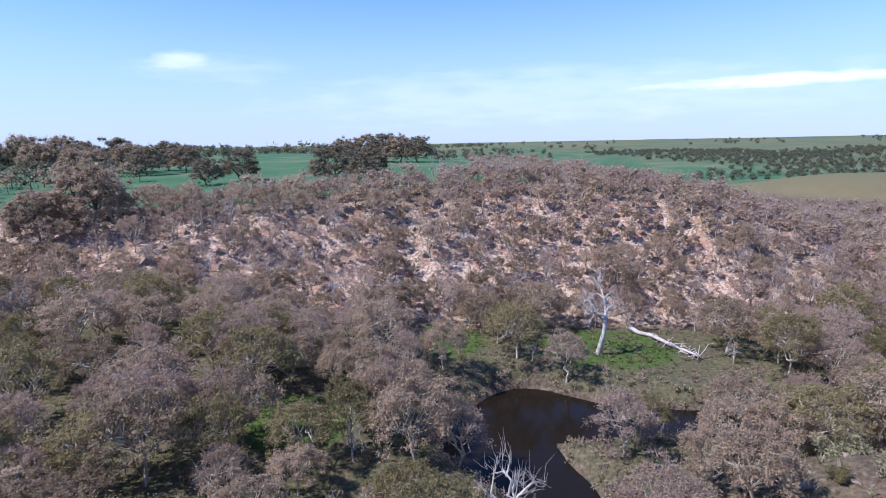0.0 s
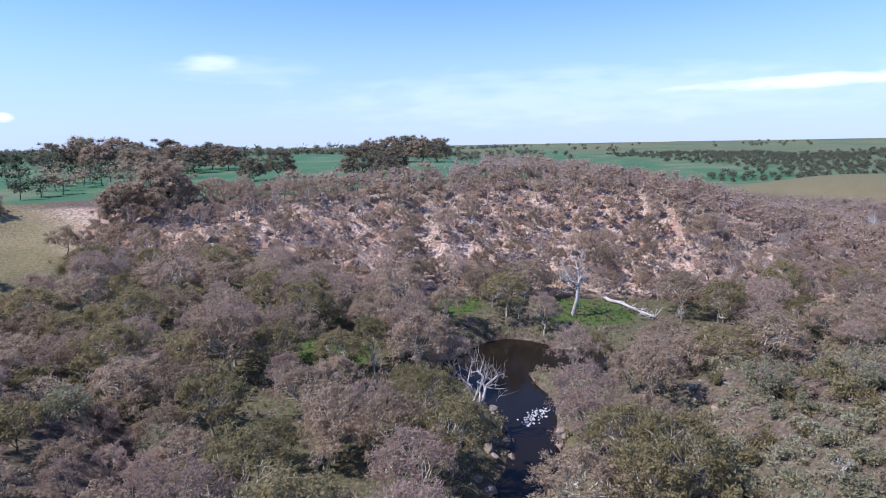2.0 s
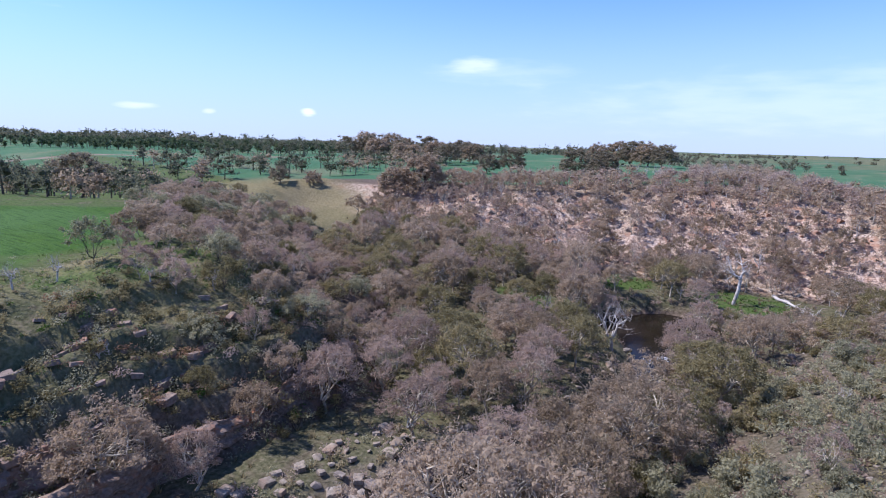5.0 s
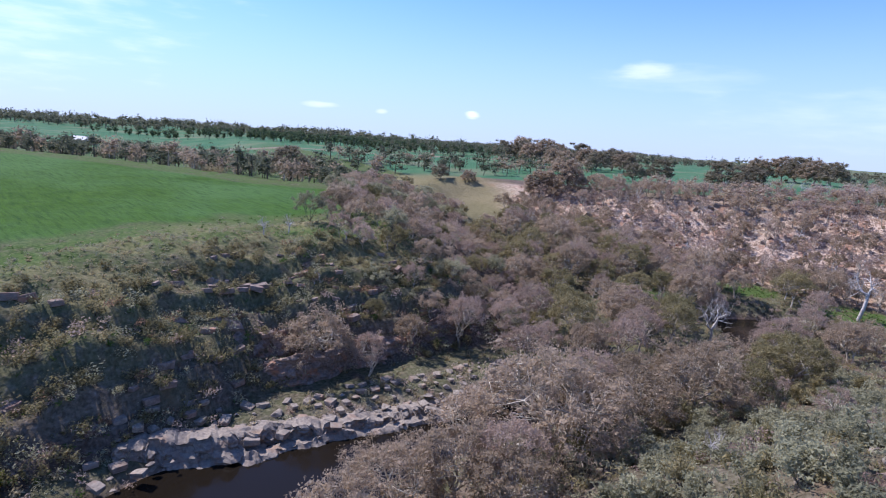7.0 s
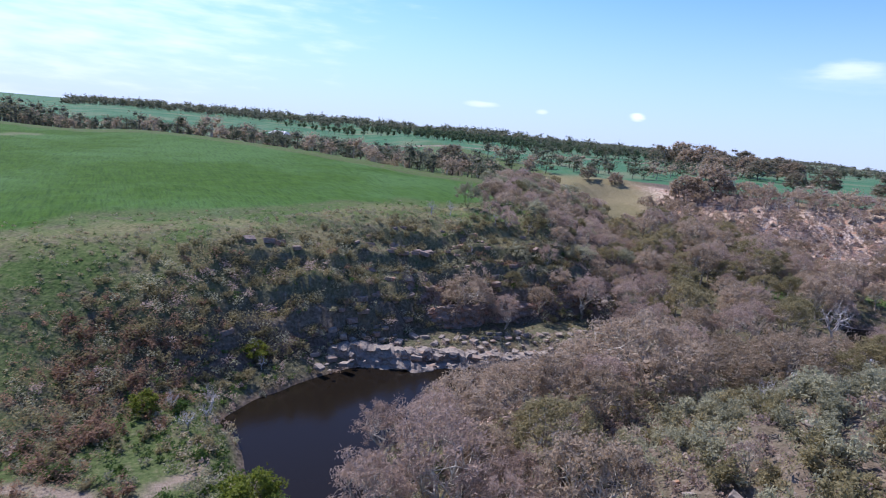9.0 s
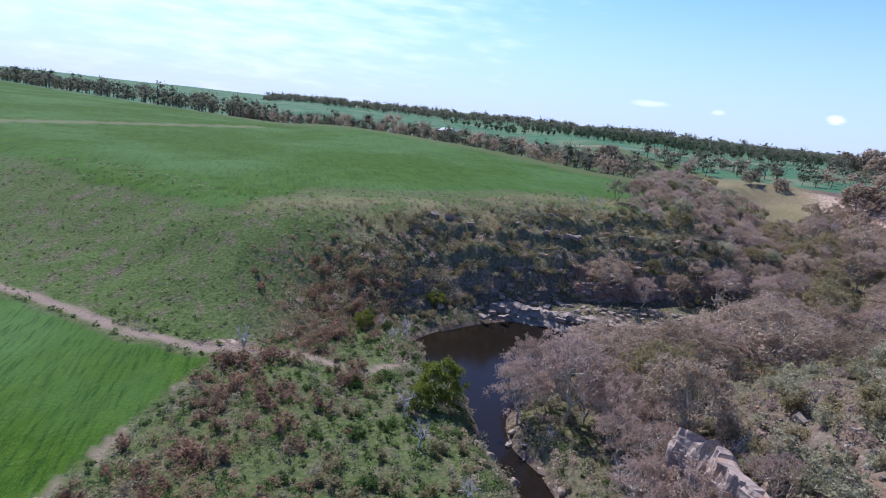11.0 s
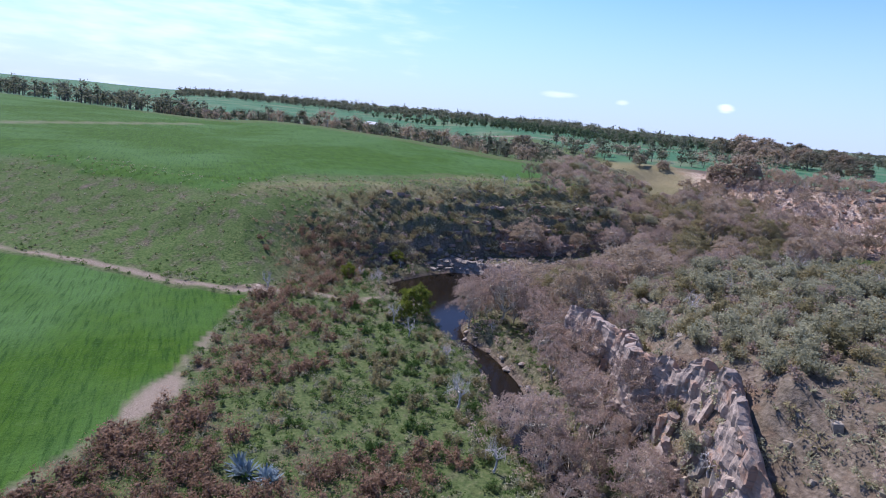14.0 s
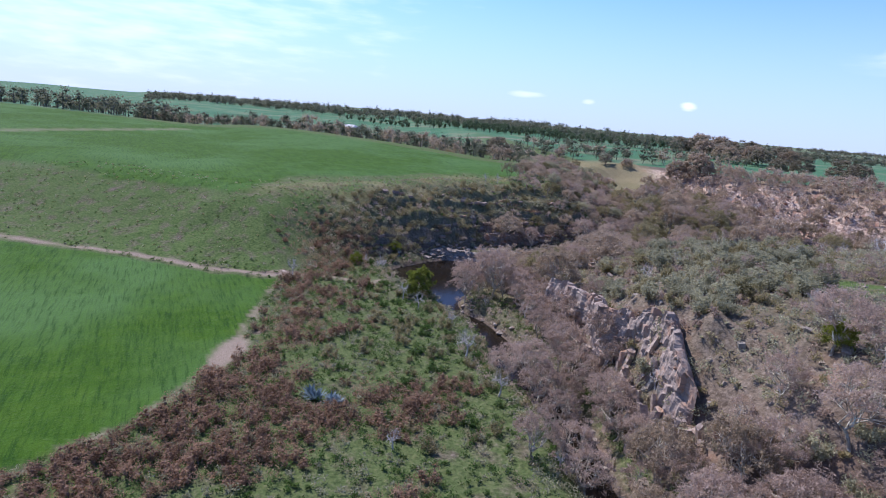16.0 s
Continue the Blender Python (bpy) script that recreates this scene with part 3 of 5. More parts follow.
def lumps(rng, centres, radii, flat=0.7):
    """Uneven dense hearts of leaf clumps, as loose triangles."""
    g = (1 + 5 ** 0.5) / 2
    base = np.array([(-1, g, 0), (1, g, 0), (-1, -g, 0), (1, -g, 0), (0, -1, g), (0, 1, g), (0, -1, -g), (0, 1, -g), (g, 0, -1), (g, 0, 1), (-g, 0, -1), (-g, 0, 1)]) / 1.9
    tris = np.array([(0, 11, 5), (0, 5, 1), (0, 1, 7), (0, 7, 10), (0, 10, 11), (1, 5, 9), (5, 11, 4), (11, 10, 2), (10, 7, 6), (7, 1, 8),
                     (3, 9, 4), (3, 4, 2), (3, 2, 6), (3, 6, 8), (3, 8, 9), (4, 9, 5), (2, 4, 11), (6, 2, 10), (8, 6, 7), (9, 8, 1)])
    centres = np.asarray(centres, float)
    radii = np.broadcast_to(radii, (len(centres),))[:, None, None]
    v = base * rng.uniform(0.6, 1.25, (len(centres), 12, 1)) * radii * (1, 1, flat) + centres[:, None]
    return v[:, tris].reshape(-1, 3)


def tri_mesh(name, verts, mat):
    return raw_mesh(name, verts, np.arange(len(verts), dtype=np.int32).reshape(-1, 3), mat, False)


def skeleton(rng, wood, h, spread, fork, limbs, tips, thick, lean=0.06, dome=0.42):
    """Trunk, limbs and branches of a spreading tree; gives back the ends of its branches."""
    top = np.array([rng.normal(0, lean * h), rng.normal(0, lean * h), h * fork])
    wood.limb(bent(rng, (0, 0, -0.4), top, 0.025), thick, thick * 0.75)
    ends = []
    turn = rng.uniform(0, 6.28)
    for k in range(limbs):
        a = turn + 6.283 * k / limbs + rng.normal(0, 0.25)
        out = spread * 0.5 * rng.uniform(0.35, 0.62)
        mid = np.array([math.cos(a) * out, math.sin(a) * out, h * rng.uniform(0.55, 0.72)])
        path = bent(rng, top, mid, 0.09, 5)
        wood.limb(path, thick * 0.55, thick * 0.27)
        for j in range(max(2, tips // limbs)):
            b = a + rng.normal(0, 0.75)
            up = rng.uniform(-0.15, 1.0)
            ring = math.sqrt(max(0.03, 1 - max(up, 0) ** 2)) * rng.uniform(0.75, 1.0)
            end = np.array([math.cos(b) * spread * 0.5 * ring, math.sin(b) * spread * 0.5 * ring, h * (1 - dome) + up * h * dome * rng.uniform(0.85, 1.0)])
            start = path[rng.integers(2, 5)]
            wood.limb(bent(rng, start, end, 0.1, 3), thick * 0.24, thick * 0.05)
            ends.append(end)
            for _ in range(1):
                tip = end + rng.normal(0, 0.09, 3) * spread
                wood.limb(np.array([start + (end - start) * 0.6, tip]), thick * 0.08, thick * 0.03)
                ends.append(tip)
    return np.array(ends)


def make_tree(name, rng, h, spread, leaf, bark, count, size, fork=0.3, limbs=4, tips=28, thick=0.17, clump=0.13, dome=0.42, droop=0.6, narrow=0.3, heart=0.36):
    root = thing(name, 0, 0, 0)
    wood = Wood(4 if h > 5 else 3)
    ends = skeleton(rng, wood, h, spread, fork, limbs, tips, thick, dome=dome)
    part("trunk", wood.mesh("trunk", bark), root)
    radii = spread * clump * rng.uniform(0.7, 1.3, len(ends))
    leaves = blades(rng, ends, radii, count // len(ends), size, droop=droop, narrow=narrow)
    if heart:
        leaves = np.concatenate([leaves, lumps(rng, ends, radii * heart)])
    part("crown", tri_mesh("crown", leaves, leaf), root)
    return root


def make_shrub(name, rng, h, spread, leaf, bark, count, size):
    root = thing(name, 0, 0, 0)
    wood, ends = Wood(3), []
    for k in range(9):
        a, out = rng.uniform(0, 6.28), spread * 0.5 * math.sqrt(rng.uniform(0.05, 0.9))
        end = np.array([math.cos(a) * out, math.sin(a) * out, h * rng.uniform(0.45, 0.95) * (1 - 0.45 * (out / (spread * 0.5)) ** 2)])
        wood.limb(bent(rng, (end[0] * 0.08, end[1] * 0.08, -0.25), end, 0.08), 0.04, 0.012)
        ends += [end, end * np.array([0.75, 0.75, 0.6])]
    part("stem", wood.mesh("stem", bark), root)
    leaves = np.concatenate([blades(rng, ends, spread * 0.2, count // len(ends), size, narrow=0.45), lumps(rng, ends, spread * 0.07)])
    part("foliage", tri_mesh("foliage", leaves, leaf), root)
    return root


def make_dead_tree(name, rng, h, spread, limbs=4, tips=16, thick=0.16, fork=0.35, mat=None):
    root = thing(name, 0, 0, 0)
    wood = Wood(6)
    ends = skeleton(rng, wood, h, spread, fork, limbs, tips, thick, 0.025, dome=0.5)
    twigs = Wood(3)
    for e in ends:
        for _ in range(3):
            twigs.limb(bent(rng, e * 0.92, e + rng.normal(0, 0.09, 3) * spread + (0, 0, 0.04 * h), 0.1, 3), thick * 0.06, thick * 0.02)
    part("trunk", wood.mesh("trunk", mat or DEAD_WOOD), root)
    part("brushwood", twigs.mesh("brushwood", mat or DEAD_WOOD), root)
    return root


def hull(rng, points, mat, name="rock"):
    bm = bmesh.new()
    for p in points:
        bm.verts.new(p)
    made = bmesh.ops.convex_hull(bm, input=bm.verts)
    bmesh.ops.delete(bm, geom=[g for g in made["geom_interior"] if isinstance(g, bmesh.types.BMVert)], context="VERTS")
    bmesh.ops.bevel(bm, geom=bm.edges[:], offset=0.03, segments=1, affect="EDGES")
    me = bpy.data.meshes.new(name)
    bm.to_mesh(me)
    bm.free()
    me.materials.append(mat)
    return me


def boulder(rng, mat, n=14):
    p = rng.normal(0, 1, (n, 3))
    p /= np.linalg.norm(p, axis=1)[:, None]
    return hull(rng, p * rng.uniform(0.38, 0.55, (n, 1)), mat)


def slab(rng, mat):
    """A block with split faces and worn corners, one metre in each direction."""
    p = [(sx * rng.uniform(0.34, 0.5), sy * rng.uniform(0.3, 0.5), sz * rng.uniform(0.36, 0.5)) for sx in (-1, 1) for sy in (-1, 1) for sz in (-1, 1)]
    p += [tuple(rng.uniform(-0.48, 0.48, 3)) for _ in range(12)]
    return hull(rng, p, mat)


rng = np.random.default_rng(7)


def scatter(count, x0, x1, y0, y1, chance, gap, seed):
    """Random places with a least gap, thinned by chance(info)."""
    r = np.random.default_rng(seed)
    x, y = r.uniform(x0, x1, count), r.uniform(y0, y1, count)
    info = land(x, y)
    keep = r.uniform(0, 1, count) < chance(x, y, info)
    cells, out = {}, []
    for i in np.flatnonzero(keep):
        c = (int(x[i] // gap), int(y[i] // gap))
        if any(math.hypot(x[i] - px, y[i] - py) < gap for dx in (-1, 0, 1) for dy in (-1, 0, 1) for px, py in cells.get((c[0] + dx, c[1] + dy), ())):
            continue
        cells.setdefault(c, []).append((x[i], y[i]))
        out.append((x[i], y[i], float(info["h"][i])))
    return out


def plant(models, spots, low, high, seed, sink=0.15):
    r = np.random.default_rng(seed)
    for x, y, z in spots:
        m = models[r.integers(len(models))]
        s = r.uniform(low, high)
        ob = copy_thing(m, pose(x, y, z - sink, 0, 0, r.uniform(0, 360)))
        ob.scale = (s, s, s * r.uniform(0.88, 1.12))


def drop_models(models):
    for m in models:
        for o in (*m.children_recursive, m):
            bpy.data.objects.remove(o)


def models_of(kind, count, label, category, group, *args, **kw):
    return [tagged(kind(*args, **kw), label, category, group) for _ in range(count)]


# ---- trees ----
gums = models_of(lambda: make_tree("gum_tree", rng, 7.5, 7.4, BROWN_LEAF, PALE_BARK, 6400, 0.27, limbs=6, tips=54, clump=0.088, thick=0.2, narrow=0.42, heart=0.3), 4, "spreading gum tree with brown-olive crown and pale limbs", "tree", "gum trees in the gorge")
olive_gums = models_of(lambda: make_tree("gum_tree", rng, 7.0, 7.0, OLIVE_LEAF, PALE_BARK, 6400, 0.25, limbs=6, tips=54, clump=0.09, thick=0.19, narrow=0.42, heart=0.3), 3, "leafy dark olive gum tree with pale limbs", "tree", "gum trees in the gorge")
thin_gums = models_of(lambda: make_tree("gum_tree", rng, 7.5, 6.6, MAUVE_LEAF, PALE_BARK, 4400, 0.3, fork=0.22, limbs=6, tips=54, thick=0.2, clump=0.085, narrow=0.3, droop=-0.2, heart=0.12), 4, "half-bare gum tree with mauve-brown twigs and pale limbs", "tree", "gum trees in the gorge")
hill_gums = models_of(lambda: make_tree("hill_gum", rng, 4.6, 4.4, BROWN_LEAF, PALE_BARK, 2200, 0.26, tips=26, thick=0.12, clump=0.1, narrow=0.42, heart=0.2), 4, "small brown-crowned gum tree on a stony slope", "tree", "small gums on the stony slope")
hill_thin = models_of(lambda: make_tree("hill_gum", rng, 4.8, 3.8, MAUVE_LEAF, PALE_BARK, 1300, 0.26, tips=28, limbs=5, fork=0.2, thick=0.14, clump=0.09, narrow=0.28, droop=-0.3, heart=0.0), 4, "small half-bare gum tree on a stony slope", "tree", "small gums on the stony slope")
scrub = models_of(lambda: make_tree("scrub_tree", rng, 4.2, 4.4, GREY_LEAF, GREY_BARK, 2600, 0.24, fork=0.15, limbs=5, tips=30, thick=0.08, clump=0.11, narrow=0.42, heart=0.28), 4, "dense grey-green scrub tree on the shaded slope", "tree", "scrub trees on the shaded slope")
scrub_mauve = models_of(lambda: make_tree("scrub_tree", rng, 4.2, 4.2, MAUVE_LEAF, PALE_BARK, 2200, 0.26, fork=0.15, limbs=5, tips=30, thick=0.09, clump=0.1, narrow=0.3, droop=-0.3, heart=0.12), 3, "dense mauve-grey scrub tree on the shaded slope", "tree", "scrub trees on the shaded slope")
cliff_trees = models_of(lambda: make_tree("scrub_tree", rng, 4.0, 4.4, OLIVE_LEAF, GREY_BARK, 2600, 0.24, fork=0.15, limbs=5, tips=30, thick=0.08, clump=0.11, narrow=0.42, heart=0.28), 2, "dense dark olive scrub tree on the shaded slope", "tree", "scrub trees on the shaded slope")
scrub_brown = models_of(lambda: make_tree("scrub_tree", rng, 4.4, 4.4, BROWN_LEAF, PALE_BARK, 2600, 0.25, fork=0.18, limbs=5, tips=30, thick=0.1, clump=0.11, narrow=0.42, heart=0.25), 3, "dense brown scrub tree with pale limbs on the shaded slope", "tree", "scrub trees on the shaded slope")
dead = models_of(lambda: make_dead_tree("dead_tree", rng, 4.6, 3.2), 4, "bare bleached dead tree with twisted limbs", "dead tree", "dead trees")
shrubs = models_of(lambda: make_shrub("shrub", rng, 2.1, 2.6, GREY_LEAF, GREY_BARK, 1300, 0.22), 4, "low rounded grey-green shrub on stony ground", "shrub", "shrubs on the eastern hill")
olive_shrubs = models_of(lambda: make_shrub("shrub", rng, 2.2, 2.6, OLIVE_LEAF, GREY_BARK, 1300, 0.22), 3, "low olive-green shrub on stony ground", "shrub", "shrubs on the eastern hill")
cliff_shrubs = models_of(lambda: make_shrub("cliff_shrub", rng, 1.6, 2.3, OLIVE_LEAF, GREY_BARK, 440, 0.2), 3, "olive-brown shrub growing among the cliff ledges", "shrub", "shrubs on the western cliff")
rusty = models_of(lambda: make_shrub("rusty_shrub", rng, 1.25, 1.9, RUST_LEAF, GREY_BARK, 520, 0.15), 4, "rounded rusty-brown shrub on the grassy flat", "shrub", "rusty shrubs on the flat")
wattles = models_of(lambda: make_tree("wattle", rng, 4.6, 4.0, WATTLE_LEAF, GREY_BARK, 4600, 0.24, fork=0.12, limbs=6, tips=44, thick=0.08, dome=0.66, clump=0.13, narrow=0.45, heart=0.4), 2, "dense yellow-green wattle bush at the water's edge", "bush", "wattle bushes by the water")
field_gums = models_of(lambda: make_tree("field_gum", rng, 9.0, 10.5, FIELD_LEAF, GREY_BARK, 10000, 0.32, fork=0.2, tips=70, limbs=7, thick=0.3, clump=0.095, dome=0.62, narrow=0.45, heart=0.5), 2, "broad old grey-olive gum tree standing in the green field", "tree", "old gums in the fields")
field_gums += models_of(lambda: make_tree("field_gum", rng, 9.0, 10.5, BROWN_LEAF, GREY_BARK, 10000, 0.32, fork=0.2, tips=70, limbs=7, thick=0.3, clump=0.095, dome=0.62, narrow=0.45, heart=0.5), 2, "broad old brown-crowned gum tree standing in the green field", "tree", "old gums in the fields")


def valley_chance(x, y, i):
    return ((i["flood"] & (y > -24) & (i["water"] > 1.5) & (i["clearing"] < 0.1)) | ((i["right"] > 0) & (i["right"] < 7) & (y > -46) & (x < 130) & (i["water"] > 1))) * np.where((x > -70) & (x < 120), 0.9, 0)


spots = scatter(2600, -75, 125, -46, 92, valley_chance, 4.0, 11)
KEEP_CLEAR = [(1.6, 38.6, 4), (2.5, 32, 4.5), (15.6, 77.6, 4), (15, 71, 4), (26, 82, 6), (22, 76, 4), (5.5, -15.5, 7), (11, 8, 5), (8, -3, 5), (4, 26, 4), (5, 15, 3), (6, 33, 6), (-1, 43, 5), (9, 41, 4), (11, 49, 5), (3, 50, 9), (4, 10, 5), (-15, -12, 6), (-14, -20, 5), (-14, -3, 5), (24, 68, 5), (29, 71, 5), (19, 66, 4), (1, -40, 4), (0, -29, 4)]
spots = [p for p in spots if all(math.hypot(p[0] - x, p[1] - y) > r for x, y, r in KEEP_CLEAR)]
spots.sort(key=lambda p: math.hypot(p[0], p[1]))
plant(gums + thin_gums[:3] + olive_gums, spots[:285], 0.62, 1.12, 12)


def north_chance(x, y, i):
    u = i["left"] / i["run_l"]
    scree = np.exp(-((x - 10) / 34) ** 2 - ((u - 0.38) / 0.28) ** 2)
    return (i["north"] & (u > -0.05) & (u < 1.25)) * (1 - 0.75 * scree) * 0.9


north_spots = scatter(7000, -80, 110, 72, 140, north_chance, 2.7, 13)
north_spots.sort(key=lambda p: p[1])
plant(hill_gums + hill_thin, north_spots[:300], 0.6, 1.3, 14)
spots = scatter(700, -80, 120, 70, 175, lambda x, y, i: i["north"] * (i["left"] > 1) * (x - 0.2 * (y - 130) > -40) * 0.6, 5.5, 15)
plant(dead, spots[:110], 0.55, 1.15, 16)


def shade_chance(x, y, i):
    u = i["left"] / i["run_l"]
    return (i["west"] & (u > -0.1) & (u < 1.1 + 0.25 * smooth(-10, 25, y))) * smooth(-14, 6, y) * (np.hypot(x + 106, y - 76) > 27) * 0.95


spots = scatter(3600, -105, -12, -14, 80, shade_chance, 2.9, 17)
plant(scrub[:2] + scrub_mauve + cliff_trees[:1] + scrub_brown, spots[:300], 0.65, 1.15, 18)


def cliff_chance(x, y, i):
    u = i["left"] / i["run_l"]
    return (i["west"] & (u > 0.0) & (u < 0.9)) * smooth(0.75, 0.4, u) * smooth(6, -6, y) * smooth(-80, -66, y) * 0.9


spots = scatter(2600, -48, 0, -80, 6, cliff_chance, 1.75, 19)
plant(cliff_shrubs, spots[:300], 0.5, 1.15, 20)


def east_chance(x, y, i):
    patch = smooth(-0.5, 0.3, fbm(x, y, 12, 3, 50))
    return ((i["right"] > 3) & (x < 110) & (y < 70)) * (1 - np.clip(i["clearing"], 0, 1)) * patch * (1 - 0.35 * i["crag"]) * 0.95


east_spots = scatter(6000, -5, 110, -66, 66, east_chance, 2.1, 21)
east_spots.sort(key=lambda p: min(math.hypot(p[0] - x, p[1] - y) for x, y in ((15, 32), (17, 12), (24, -12), (36, -30), (52, -42), (70, -48))))
plant(shrubs + olive_shrubs[:2], east_spots[:300], 0.7, 1.45, 22)
spots = scatter(300, 4, 110, -62, 60, lambda x, y, i: (i["right"] > 6) * 0.5, 7.5, 23)
plant(dead[:2] + hill_thin, spots[:60], 0.45, 0.85, 24)


def creek_chance(x, y, i):
    return ((i["right"] < 7 + 9 * (x > 66)) & (i["right"] > -9) & (i["water"] > 0.5) & (i["left"] < -18) & (y < -44)) * (1 - ((x > 28) & (x < 75) & (i["right"] > np.where(x > 57, 1.5, 3.2)))) * np.where(x > 12, 0.8, 0.5)


spots = scatter(1600, 0, 120, -85, -36, lambda x, y, i: creek_chance(x, y, i) * np.where((x > 16) & (x < 47), (i["right"] > -1.5) & (i["water"] > 2.5), 1), 3.2, 25)
plant(thin_gums, spots[:130], 0.55, 0.95, 26)


def rusty_chance(x, y, i):
    d = -i["field_side"]
    band = 0.8 * np.exp(-((d - 7) / 6) ** 2) * (d > 1) + 1.5 * smooth(41, 50, x - 0.3 * (y + 95)) * (d > 1) * smooth(34, 24, d)
    band = band * smooth(-0.4, 0.15, fbm(x, y, 9, 3, 60)) + 0.7 * np.exp(-(((x + 14) / 8) ** 2 + ((y + 73) / 7) ** 2)) * (i["left"] > -3)
    return np.clip(band, 0, 1) * (i["water"] > 3) * (y < -60) * (i["crop"] < 0.2)


rusty_spots = scatter(14000, -24, 76, -128, -62, rusty_chance, 0.95, 27)
rusty_spots = [p for p in rusty_spots if math.hypot(p[0] - 49.2, p[1] + 92.2) > 3.2]
plant(rusty, rusty_spots[:300], 0.8, 1.6, 28)


# green bushes on the flat
bushes = models_of(lambda: make_shrub("bush", rng, 1.8, 2.4, OLIVE_LEAF, GREY_BARK, 900, 0.2), 2, "rounded olive-green bush on the grassy flat", "bush", "bushes on the flat")
bushes += models_of(lambda: make_shrub("bush", rng, 1.5, 2.2, GRASS_LEAF, GREY_BARK, 900, 0.2), 2, "rounded leaf-green bush on the grassy flat", "bush", "bushes on the flat")
spots = scatter(900, -16, 62, -96, -58, lambda x, y, i: (i["flood"] & (i["water"] > 2.5) & (i["crop"] < 0.1) & (i["track"] < 0.2)) * smooth(26, 8, i["water"]) * 0.8, 2.4, 111)
plant(bushes, spots[:110], 0.45, 1.05, 112)


# bare trees among the living ones
spots = scatter(900, -60, 110, -80, 90, lambda x, y, i: ((i["flood"] | ((i["right"] > 0) & (i["right"] < 9)) | (i["west"] & (i["left"] > 0) & (i["left"] < 30) & (y > -20))) & (i["water"] > 1.5)) * (y > -78) * 0.6, 5.5, 109)
spots = [p for p in spots if all(math.hypot(p[0] - x, p[1] - y) > r for x, y, r in KEEP_CLEAR)]
plant(dead, spots[:110], 0.5, 1.0, 110)


# trees that stand alone
big_gums = models_of(lambda: make_tree("gum_tree", rng, 9.5, 15.5, BROWN_LEAF, PALE_BARK, 20000, 0.28, fork=0.16, limbs=8, tips=120, thick=0.34, clump=0.07, dome=0.55, narrow=0.42, heart=0.3), 2, "very broad old gum with a domed brown-olive crown", "tree", "gum trees in the gorge")
def single(models, x, y, size, turn=0.0, k=0, lift=0.0):
    ob = copy_thing(models[k % len(models)], pose(x, y, float(height(x, y)) - 0.15 + lift, 0, 0, turn))
    ob.scale = (size, size, size)
    return ob


for k, (x, y, s) in enumerate([(5.5, -15.5, 1.05), (11, 8, 0.8), (2.5, -33, 0.62), (8, -3, 0.7)]):
    single(big_gums, x, y, s, 50 * k, k)
single(thin_gums, 17, -51.5, 1.3, 30, 1)
for k, (x, y, s) in enumerate([(73, -65.5, 0.85), (79, -63, 0.9), (86, -64, 0.9), (77, -70, 0.75), (92, -66, 0.9), (84, -70, 0.7)]):
    single(gums + thin_gums, x, y, s, 55 * k, 3 * k)
for k, (x, y, s) in enumerate([(5.5, -42, 0.95), (-12, 30, 0.9), (-5.5, 27.5, 1.0), (16, -46, 0.9)]):
    single(gums, x, y, s, 50 * k, k)
for k, (x, y, s) in enumerate([(-25.5, 50, 1.0), (-10, 55, 1.0), (13, 52, 0.9), (-3, 50, 0.85), (55, -63, 0.85), (48, -58, 0.95), (82, -68, 0.9), (88, -73, 1.05), (66, -75, 0.7)]):
    single(thin_gums, x, y, s, 70 * k, k)
for k, (x, y, s) in enumerate([(13, -65, 1.2), (-7.8, -70.5, 0.62), (-19, -57.3, 0.7), (77.2, -49.6, 0.7), (15, -67.5, 0.7)]):
    single(wattles, x, y, s, 90 * k, k)
for k, (x, y, s) in enumerate([(-71, 169, 1.0), (-77, 159, 0.85), (-68, 96, 1.15), (-75, 92, 0.95), (-37, 142, 1.05), (-26, 134, 1.0), (-59, 250, 1.25), (-50, 258, 1.35), (-42, 252, 1.3), (-26, 243, 1.2), (-34, 246, 1.3),
                               (-137, 222, 1.3), (-148, 232, 1.5), (-160, 225, 1.3), (-170, 240, 1.5), (-182, 230, 1.4), (-195, 240, 1.5), (-124, 210, 1.2), (-152, 212, 1.2), (-185, 250, 1.7), (-205, 232, 1.4), (-132, 240, 1.4), (-118, 228, 1.2), (-215, 262, 1.8),
                               (-124, 31, 1.15), (-112, 84, 0.6), (-104, 90, 0.5), (-140, 205, 1.1)]):
    single(field_gums, x, y, s, 40 * k, k)
for k, (x, y, s) in enumerate([(-45.5, -15, 0.7), (-15, 91, 1.1), (-61, 69, 1.45), (-30, 128, 1.1), (38, -68.5, 0.6), (2, -86, 0.75), (-8.5, -68, 0.55), (-6, -65, 0.6), (61, -88, 0.6), (7, 129, 1.3), (-12, 27, 0.5)]):
    single(dead, x, y, s, 65 * k, k)

tall_dead = tagged(make_dead_tree("dead_gum", np.random.default_rng(3), 11.5, 5.6, 4, 20, 0.4, 0.45), "tall white dead gum with a fire-blackened foot", "dead tree")
tall_dead.matrix_basis = pose(15.6, 77.6, float(height(15.6, 77.6)) - 0.1, 0, 0, 40)
fork_dead = tagged(make_dead_tree("forked_dead_tree", np.random.default_rng(8), 7.6, 6.4, 5, 15, 0.3, 0.25), "forked bleached dead tree standing beside the pool", "dead tree")
fork_dead.matrix_basis = pose(1.6, 38.8, float(height(1.6, 38.8)) - 0.1, 0, 0, 10)


